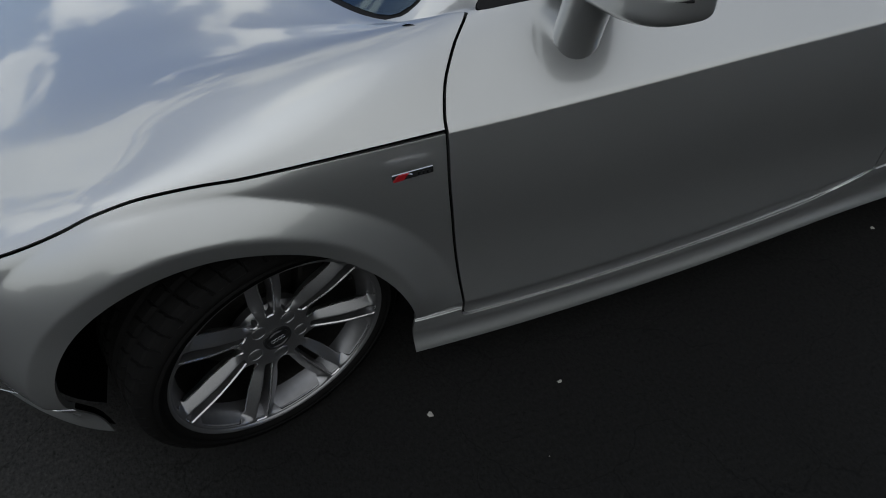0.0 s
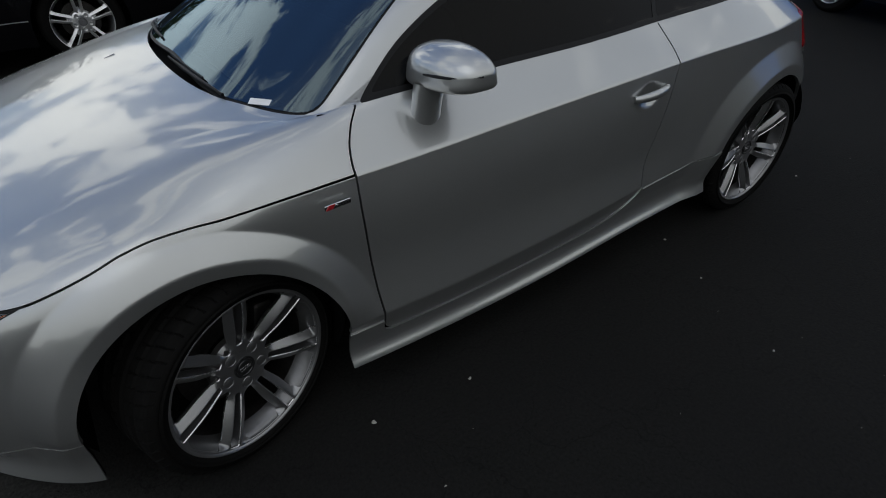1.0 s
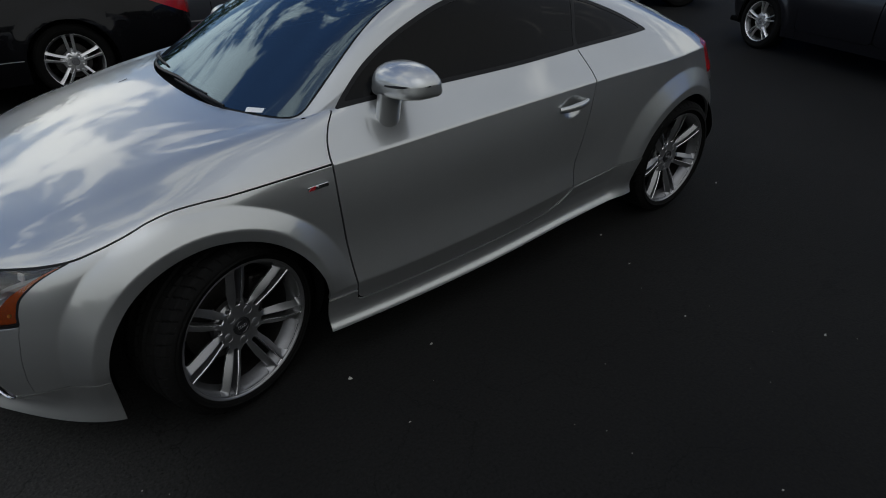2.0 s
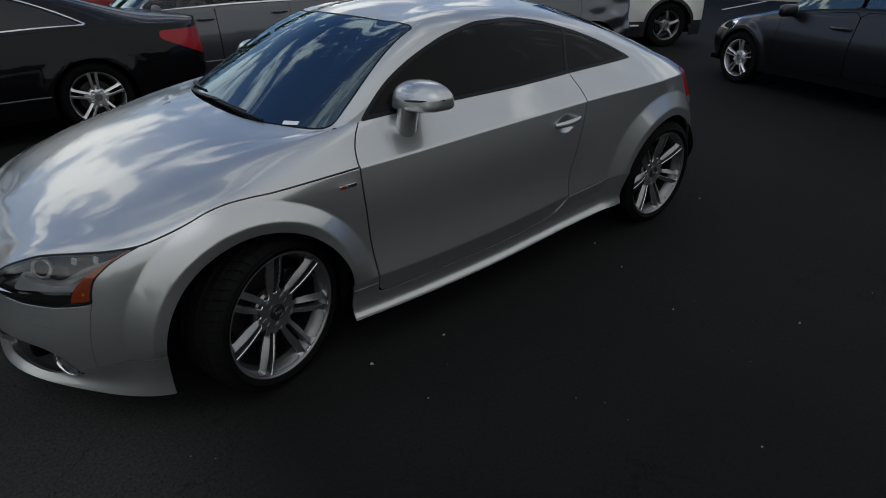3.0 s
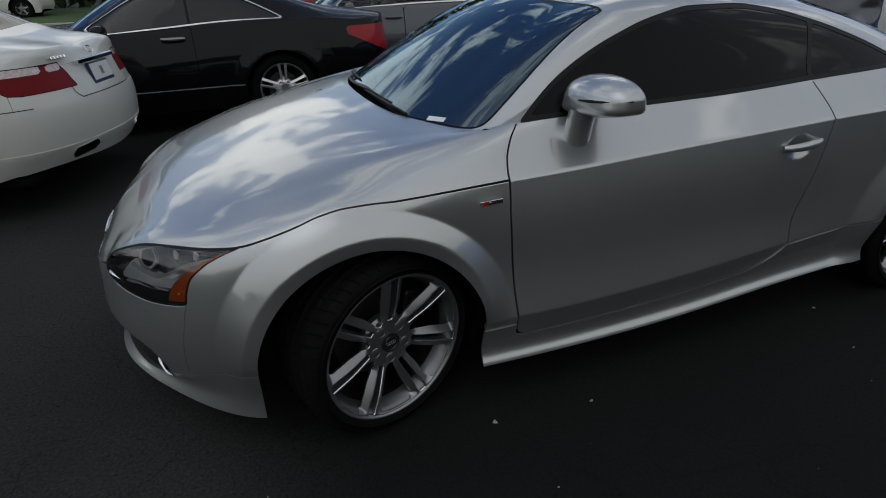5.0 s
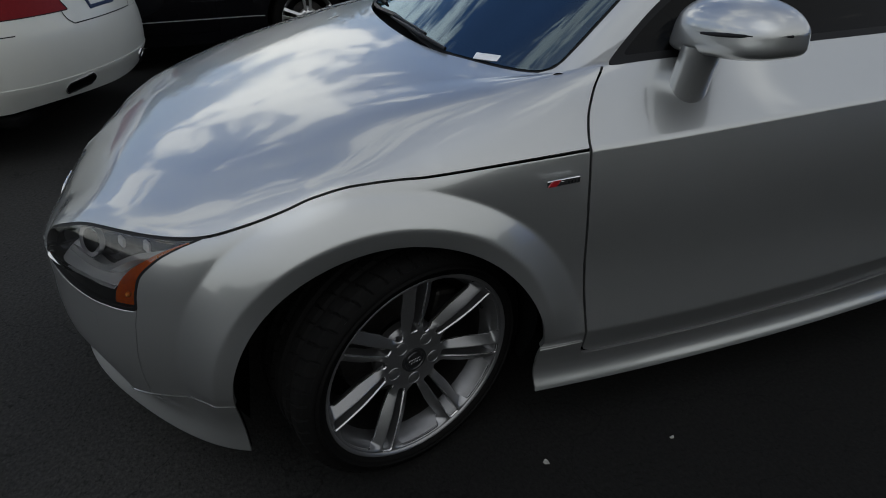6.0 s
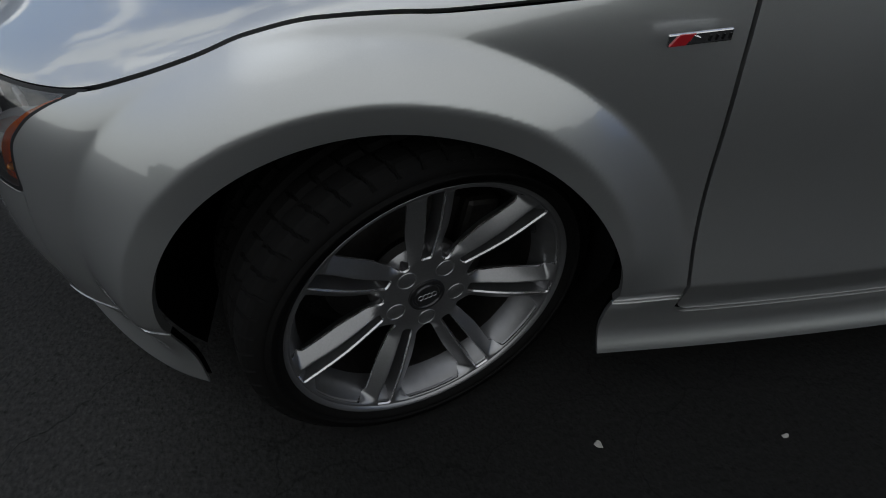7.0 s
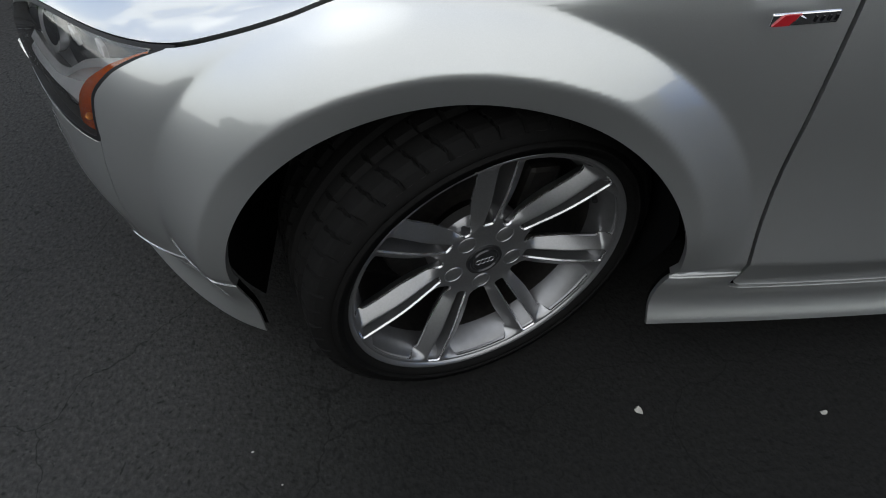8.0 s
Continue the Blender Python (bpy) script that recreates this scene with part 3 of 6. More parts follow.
COUPE_LOW = [(-0.884, 0, 0.36), (-0.856, -0.355, 0.37), (-0.706, -0.648, 0.38), (-0.44, -0.860, 0.38), (0, -0.877, 0.36), (0.433, -0.926, 0.354), (1.05, -0.931, 0.368), (1.62, -0.916, 0.404), (2.47, -0.880, 0.45), (2.85, -0.795, 0.47), (3.16, -0.46, 0.48), (3.24, 0, 0.48)]
COUPE_BULGE = [(-0.878, 0, 0.45), (-0.850, -0.355, 0.46), (-0.690, -0.650, 0.49), (-0.445, -0.862, 0.54), (0, -0.872, 0.57), (0.418, -0.911, 0.59), (1.05, -0.920, 0.60), (1.66, -0.918, 0.62), (2.47, -0.890, 0.65), (2.85, -0.800, 0.66), (3.16, -0.46, 0.66), (3.24, 0, 0.66)]
COUPE_CREASE = [(-0.870, 0, 0.520), (-0.822, -0.397, 0.558), (-0.64, -0.630, 0.686), (-0.42, -0.822, 0.714), (0, -0.872, 0.81), (0.411, -0.900, 0.822), (1.05, -0.912, 0.853), (1.697, -0.918, 0.880), (2.42, -0.888, 0.888), (2.74, -0.785, 0.874), (3.06, -0.46, 0.86), (3.15, 0, 0.86)]
COUPE_BELT = [(-0.846, 0, 0.565), (-0.768, -0.30, 0.634), (-0.615, -0.50, 0.728), (-0.42, -0.68, 0.772), (0, -0.765, 0.866), (0.481, -0.772, 0.955), (1.05, -0.790, 0.970), (1.61, -0.800, 0.990), (2.42, -0.770, 0.985), (2.71, -0.69, 0.938), (3.00, -0.42, 0.905), (3.10, 0, 0.905)]
COUPE_RAIL = [(-0.822, 0, 0.600), (-0.747, -0.20, 0.666), (-0.60, -0.36, 0.752), (-0.42, -0.47, 0.808), (-0.03, -0.55, 0.897), (0.385, -0.747, 0.944), (0.910, -0.585, 1.252), (1.62, -0.570, 1.250), (2.32, -0.660, 1.075), (2.74, -0.57, 0.965), (2.97, -0.33, 0.935), (3.07, 0, 0.930)]
COUPE_CROWN = [(-0.797, 0, 0.631), (-0.727, -0.10, 0.688), (-0.60, -0.18, 0.762), (-0.42, -0.24, 0.826), (-0.04, -0.28, 0.914), (0.235, -0.52, 0.941), (0.870, -0.34, 1.276), (1.60, -0.33, 1.312), (2.30, -0.35, 1.180), (2.78, -0.31, 1.015), (2.97, -0.18, 0.965), (3.07, 0, 0.950)]
COUPE_MIDDLE = [(-0.767, 0, 0.663), (-0.702, 0, 0.710), (-0.585, 0, 0.774), (-0.42, 0, 0.833), (-0.04, 0, 0.920), (0.170, 0, 0.946), (0.820, 0, 1.289), (1.60, 0, 1.336), (2.30, 0, 1.225), (2.76, 0, 1.035), (2.94, 0, 0.985), (3.03, 0, 0.965)]
ARCHES = ((-0.043, 0.325, 0.359, 0.354), (2.440, 0.325, 0.385, 0.352))


def arch_field(x, z, arch):
    """1 at the edge of a wheel's opening, more outside it."""
    cx, cz, a, b = arch
    return np.hypot((x - cx) / a, np.maximum(z - cz, 0) / b)


def tt_mend(rows, u):
    # the bonnet's edge climbs over the front arch in a shallow hump
    x = rows[:, 5, 0]
    near = np.clip((u - 1.02) / 0.15, 0, 1) * np.clip((5.0 - u) / 0.02, 0, 1)
    z = smooth_table(x, [(-0.82, 0.550), (-0.806, 0.563), (-0.79, 0.590), (-0.768, 0.620), (-0.746, 0.640), (-0.70, 0.666), (-0.64, 0.690), (-0.55, 0.704), (-0.45, 0.714), (-0.39, 0.721), (-0.31, 0.742), (-0.240, 0.763), (-0.225, 0.768), (-0.17, 0.787), (-0.09, 0.8000), (0.0, 0.8015), (0.041, 0.8005), (0.09, 0.8025), (0.2, 0.8090), (0.411, 0.822)])
    rows[:, 5, 2] += near * (z - rows[:, 5, 2])
    return rows


def tt_bulge(grid, s, v):
    x, z = grid[..., 0].copy(), grid[..., 2].copy()
    side = np.clip((-grid[..., 1] - 0.62) / 0.1, 0, 1)
    for arch, high, far, lip in ((ARCHES[0], 0.040, 1.30, 1.115), (ARCHES[1], 0.036, 1.38, 1.12)):
        q = arch_field(x, z, arch)
        up = np.clip((z - arch[1]) / arch[3], 0, 1.3)
        fore = np.clip((arch[0] - x) / arch[2], 0, 1)
        # the flare is broader over the top and ahead of the wheel; its lip narrows behind the wheel
        outer = far + 0.07 * up * fore
        edge = 1 + (lip - 1) * (0.35 + 0.65 * np.clip(up + fore, 0, 1))
        t = np.clip((outer - q) / (outer - edge), 0, 2.5)
        soft = 0.10
        rise = np.where(t < soft, t * t / (2 * soft), t - soft / 2) / (1 - soft / 2)
        # a crease, then a lip that stands upright and falls back slightly
        over = np.maximum(rise - 0.97, 0)
        rise = np.minimum(rise, 0.97) + 0.02 * (1 - np.exp(-over / 0.02)) - 0.10 * over
        # behind the wheel it dies away above the sill
        low = np.where((x > arch[0]) & (arch[0] < 1), step_up(z, 0.27, 0.46), np.clip((z - 0.14) / 0.22, 0, 1))
        grid[..., 1] -= high * rise * side * low
    # the sill is hollowed and flares towards its lower edge
    along = np.clip((x - 0.15) / 0.25, 0, 1) * np.clip((1.95 - x) / 0.4, 0, 1)
    grid[..., 1] += 0.003 * np.sin(np.pi * np.clip(v, 0, 1)) * side * along
    # its lower edge rolls under
    grid[..., 1] += 0.003 * np.clip((0.25 - v) / 0.25, 0, 1) ** 2 * side * along
    # the flank swells under the crease and hollows above the tuck
    grid[..., 1] -= 0.0078 * np.sin(np.pi * (5 - np.clip(v, 3, 5))) * side * along
    # hollow behind the door handle
    r = np.hypot((x - 1.532) / 0.062, (z - 0.797) / 0.047)
    grid[..., 1] += 0.015 * np.clip(1 - r * r, 0, 1) ** 1.15 * (grid[..., 1] < -0.5)
    return grid


COUPE_SKIN = Skin([COUPE_BOTTOM, COUPE_SKIRT, COUPE_SEAM, COUPE_LOW, COUPE_BULGE, COUPE_CREASE, COUPE_BELT, COUPE_RAIL, COUPE_CROWN, COUPE_MIDDLE],
          [10, 16, 36, 66, 66, 34, 34, 54, 20, 10, 6], [10, 8, 12, 38, 40, 16, 22, 12, 14],
          {(5, 7): 1.0, (5, 8): 1.0, (5, 9): 1.0, (6, 8): 0.0}, {2: (0, 1, 1.0), 3: (3, 4.5, 0.9), 5: (4.2, 5.0, 1.0)}, tt_bulge, tt_mend)


def coupe_body():
    f = COUPE_SKIN.flat
    s, v, x, y, z = f["s"], f["v"], f["x"], f["y"], f["z"]
    edge = np.repeat(COUPE_SKIN.rows[:, 5, 2], len(COUPE_SKIN.s[0]))
    g = 0.0030
    front_arch = (arch_field(x, z, ARCHES[0]) - 1) * 0.36
    rear_arch = (arch_field(x, z, ARCHES[1]) - 1) * 0.36
    door_front = np.where(v > 6, (s - 5) * 0.5, x - smooth_table(z, [(0.1, 0.443), (0.288, 0.436), (0.45, 0.420), (0.60, 0.407), (0.75, 0.398), (0.822, 0.398), (0.87, 0.409), (0.92, 0.440), (0.956, 0.479)]))
    door_rear = smooth_table(z, [(0.30, 1.615), (0.40, 1.603), (0.485, 1.597), (0.62, 1.625), (0.75, 1.652), (0.873, 1.677), (0.915, 1.684), (1.0, 1.672)]) - x
    door_low = z - smooth_table(x, [(0.40, 0.2615), (0.80, 0.2655), (1.15, 0.276), (1.36, 0.290), (1.45, 0.301), (1.51, 0.318), (1.56, 0.346), (1.60, 0.388), (1.64, 0.48)])
    rear_seam = z - np.interp(x, [1.58, 1.82, 2.05, 2.4], [0.390, 0.410, 0.437, 0.47])
    door_shape = soft_min(door_front - g, door_low - 0.0030, door_rear - g, k=0.030)
    sill_top = np.where(door_front < 0, 0.318, np.where(door_rear > 0, 0.44, z - rear_seam)) - z
    # lamp outline
    lamp_line = [(-0.86, 0.63), (-0.81, 0.570), (-0.796, 0.552), (-0.778, 0.541), (-0.755, 0.533), (-0.73, 0.528), (-0.68, 0.527), (-0.62, 0.535), (-0.553, 0.552), (-0.50, 0.575)]
    lamp_low = z - smooth_table(x, lamp_line)
    lamp_rear = smooth_table(z, [(0.53, -0.556), (0.56, -0.554), (0.62, -0.535), (0.67, -0.487), (0.70, -0.437), (0.728, -0.368), (0.76, -0.30)]) - x
    lamp = soft_min(soft_min(lamp_low, lamp_rear, x + 0.802, k=0.010), (5.0 - v) * 0.2, k=0.003)
    bump_seam = x - smooth_table(z, [(0.26, -0.600), (0.34, -0.600), (0.39, -0.595), (0.43, -0.589), (0.475, -0.578), (0.51, -0.570), (0.54, -0.560), (0.56, -0.554)])
    low_seam = (v - 2) * 0.07
    intake = soft_min(z - smooth_table(x, [(-0.93, 0.205), (-0.86, 0.208), (-0.75, 0.198), (-0.66, 0.215)]), smooth_table(x, [(-0.93, 0.385), (-0.80, 0.372), (-0.732, 0.360), (-0.700, 0.338), (-0.668, 0.295), (-0.645, 0.250)]) - z, -0.640 - x, (s - 0.72) * 0.3, k=0.02)
    grille = soft_min((0.62 - s) * 0.35, z - 0.24, 0.485 - z, k=0.02)
    upper = v - 5
    wind_side = soft_min((s - 5.006 - 0.040 * np.clip((v - 8.1) / 0.8, 0, 1)) * 0.5, (5.99 - s) * 0.6, (v - 7.06) * 0.2, k=0.03)
    belt = z - smooth_table(x, [(0.40, 0.950), (0.6, 0.962), (1.26, 0.978), (1.66, 0.996), (2.20, 1.018)])
    top = smooth_table(x, [(0.46, 0.935), (0.485, 0.953), (0.674, 1.085), (0.87, 1.175), (1.062, 1.232), (1.249, 1.258), (1.433, 1.257), (1.618, 1.234), (1.801, 1.187), (2.02, 1.105), (2.15, 1.035), (2.22, 0.985)]) - z
    window = soft_min(belt * 1.2, top * 1.1, k=0.012)
    window = np.where((v > 5.4) & (s > 4.9) & (s < 9), window, -0.1)
    rear_glass = soft_min((s - 7.35) * 0.8, (8.75 - s) * 0.6, (v - 7.25) * 0.2, k=0.05)
    tail_lamp = soft_min(x - 2.655 - (0.90 - z) * 0.42, 0.893 - z, z - 0.735, 9.9 - s, k=0.015)

    COUPE_SKIN.panel("bonnet", [(z - edge - 0.0016) + 0 * x, np.where(v > 6, (4.994 - 0.055 * np.clip((v - 8.25) / 0.6, 0, 1) - s) * 0.5 + g, -door_front) - g, np.where(v > 5, 1, -1) * 1.0, (s - 0.62) * 0.3 + np.where(z > 0.56, 1, 0)], SILVER, coupe, sides="LR")
    for side, what in (("L", "front_wing"), ("R", "front_wing")):
        COUPE_SKIN.panel(what, [edge - 0.0016 - z, -door_front - g, -lamp - 0.002, bump_seam - 0.0008, front_arch, soft_min(low_seam, np.where(x > 0, z - 0.318, 1.0)) - 0.0017], SILVER, coupe, sides=side)
        door = COUPE_SKIN.panel("door", [door_shape, -window - 0.001, np.where(v < 6.6, 1.0, -1.0), smooth_table(x, [(0.3, 1.3), (1.6, 1.3), (1.9, 1.25)]) - z], SILVER, coupe, sides=side)
        COUPE_SKIN.panel("rear_wing", [soft_min(-door_rear - g, rear_seam - 0.001), rear_arch, -window - 0.001, np.where(v < 6.02, 1.0, -1.0) * 0.05, -tail_lamp - 0.002, 2.70 - x]
                 , SILVER, coupe, sides=side)
        COUPE_SKIN.panel("sill_skirt", [sill_top - 0.0025, -door_shape - 0.0062, x - 0.1, front_arch, rear_arch, 2.3 - x], SILVER, coupe, sides=side, offset=0.0036, rim=0.008)
        COUPE_SKIN.panel("spoiler_corner", [-low_seam - 0.0010, -0.1 - x, front_arch, (s - 1.95) * 0.3, -intake], SILVER, coupe, sides=side, offset=0.0012, rim=0.004)
        COUPE_SKIN.panel("side_window", [window - 0.014, smooth_table(z, [(0.9, 1.64), (0.99, 1.665), (1.18, 1.775), (1.3, 1.85)]) - 0.008 - x], TINT, coupe, "tinted dark side window", sides=side, offset=-0.003, rim=0.004)
        COUPE_SKIN.panel("quarter_window", [window - 0.014, x - smooth_table(z, [(0.9, 1.64), (0.99, 1.665), (1.18, 1.775), (1.3, 1.85)]) - 0.008], TINT, coupe, "tinted dark rear quarter window", sides=side, offset=-0.003, rim=0.004)
        COUPE_SKIN.panel("window_seal", [window, -soft_min(window - 0.016, np.abs(x - smooth_table(z, [(0.9, 1.64), (0.99, 1.665), (1.18, 1.775), (1.3, 1.85)])) - 0.010, k=0.001)], TRIM, coupe, "black rubber window seal", sides=side, offset=-0.0015, rim=0.01)
        COUPE_SKIN.panel("tail_lamp", [tail_lamp], RED_LENS, coupe, "red tail lamp", sides=side, offset=0.001, rim=0.03)
        # lamp: clear cover, amber corner, dark bowl with bright reflectors
        lens = COUPE_SKIN.panel("headlamp", [lamp], CLEAR, coupe, "clear headlamp with amber corner reflector", sides=side, offset=-0.001, rim=0.006)
        corner = lamp_rear - np.interp(z, [0.55, 0.60, 0.627, 0.668, 0.702, 0.73], [0.060, 0.046, 0.034, 0.022, 0.016, 0.012])
        sweep_line = [(-0.72, 0.622), (-0.685, 0.611), (-0.65, 0.607), (-0.62, 0.615), (-0.59, 0.635), (-0.563, 0.653), (-0.53, 0.669), (-0.48, 0.686)]
        sweep = z - smooth_table(x, sweep_line)
        COUPE_SKIN.panel("amber_reflector", [lamp - 0.006, -corner], AMBER, lens, "orange side reflector", sides=side, offset=-0.010, rim=0.01)
        COUPE_SKIN.panel("lamp_bowl", [lamp - 0.001], LAMP_DARK, lens, "grey headlamp housing", sides=side, offset=-0.024, rim=0.0, lift=lambda px, pz: -0.42 * np.clip(pz - smooth_table(px, lamp_line), 0, 1))
        COUPE_SKIN.panel("lower_bezel", [lamp - 0.002, 0.036 - lamp_low - np.clip(-0.70 - x, 0, 1) * 0.25, corner], TRIM, lens, "black lower bezel", sides=side, offset=-0.012, rim=0.03)
        COUPE_SKIN.panel("reflector_bar", [lamp - 0.006, lamp_low - 0.036 + np.clip(-0.70 - x, 0, 1) * 0.22, 0.045 - lamp_low - np.clip(-0.70 - x, 0, 1) * 0.22, corner - 0.004, x + 0.785], CHROME, lens, "chrome strip", sides=side, offset=-0.009, rim=0.012, lift=lambda px, pz: -0.7 * (pz - smooth_table(px, lamp_line) - 0.036))
        COUPE_SKIN.panel("reflector_shelf", [lamp - 0.008, lamp_low - 0.045 + np.clip(-0.70 - x, 0, 1) * 0.22, -sweep - 0.001, corner - 0.002, x + 0.750], LAMP_GREY, lens, "pale grey shelf over the chrome strip", sides=side, offset=-0.012, rim=0.0, lift=lambda px, pz: -1.05 * np.clip(pz - smooth_table(px, lamp_line) - 0.045, 0, 0.045))
        COUPE_SKIN.panel("reflector_sweep", [lamp - 0.010, sweep + 0.006, 0.005 - sweep, corner - 0.002, x + 0.715], LAMP_SILVER, lens, "bright curved strip", sides=side, offset=-0.012, rim=0.02, lift=lambda px, pz: -0.7 * (pz - smooth_table(px, sweep_line) + 0.006))
        COUPE_SKIN.panel("lamp_seal", [soft_min(0.0045 - lamp, lamp + 0.0035, k=0.001), (5.02 - v) * 0.2], TRIM, coupe, sides=side, offset=-0.0004, rim=0.02)
        COUPE_SKIN.panel("side_intake", [intake + 0.002], PLASTIC, coupe, "black side intake", sides=side, offset=-0.055, rim=0.0)
        COUPE_SKIN.panel("bumper_edge", [-lamp - 0.0022, lamp + 0.0050, 0.565 - z, -0.562 - x, x + 0.775, edge - 0.004 - z], SILVER, coupe, sides=side, rim=0.006, lift=lambda px, pz: -0.7 * np.clip(pz - smooth_table(px, lamp_line) + 0.0050, 0, 0.005))
    COUPE_SKIN.panel("front_bumper", [edge - 0.0016 - z, np.where((x < -0.560) & (x > -0.777) & (z < 0.567), -lamp - 0.0048, -lamp - 0.002), -bump_seam - 0.0008, low_seam - 0.0017, -intake, -grille], SILVER, coupe, sides="LR")
    COUPE_SKIN.panel("front_spoiler", [-low_seam - 0.0010, (1.95 - s) * 0.3, -intake, -grille], SILVER, coupe, sides="LR", rim=0.02, offset=0.0012)
    # covers of the lamp washers
    for side in "LR":
        patch = soft_min(0.019 - np.abs(z - 0.468), 0.043 - np.abs(s - 1.95) * 0.30, k=0.004)
        COUPE_SKIN.panel("washer_cover", [patch + 0.0012, 0.0005 - patch], ALLOY_DARK, coupe, "thin joint round the washer cover", sides=side, offset=0.0006, rim=0.0)
    COUPE_SKIN.panel("grille", [grille + 0.002], PLASTIC, coupe, "black radiator grille", sides="LR", offset=-0.03, rim=0.0)
    COUPE_SKIN.panel("windshield", [wind_side - 0.004], WINDSHIELD, coupe, "sloping windshield reflecting the sky", sides="LR", offset=-0.003, rim=0.004)
    COUPE_SKIN.panel("windshield_seal", [wind_side + 0.003, 0.008 - wind_side], TRIM, coupe, "thin black windshield seal", sides="LR", offset=-0.005, rim=0.01)
    COUPE_SKIN.panel("rear_window", [rear_glass - 0.004], TINT, coupe, "tinted rear window", sides="LR", offset=-0.003, rim=0.004)
    # roof, pillars and tail: what is left of the upper skin
    roof = [np.where(s > 5.0, 1.0, (s - 4.998) * 0.5), np.maximum(s - 5.5, 7.30 - v) * 0.2, (v - 6.0) * 0.15 - 0.0006, -window - 0.001, -wind_side - 0.003, -rear_glass]
    COUPE_SKIN.panel("roof", roof, SILVER, coupe, sides="LR")
    COUPE_SKIN.panel("rear_bumper", [x - 2.7035, 6.0 - v, -tail_lamp - 0.002, z * 1.0, rear_arch], SILVER, coupe, sides="LR")
    # dark inner shell that closes the joints
    COUPE_SKIN.panel("inner_shell", [front_arch - 0.004, rear_arch - 0.004, -wind_side + 0.004, -window + 0.004, -rear_glass + 0.004, -lamp - 0.004 + 0 * x, -intake, np.where(v > 6.2, np.abs(s - 5) - 0.06, 1.0)], UNDER, coupe, sides="LR", offset=-0.016, rim=0.0)


coupe_body()


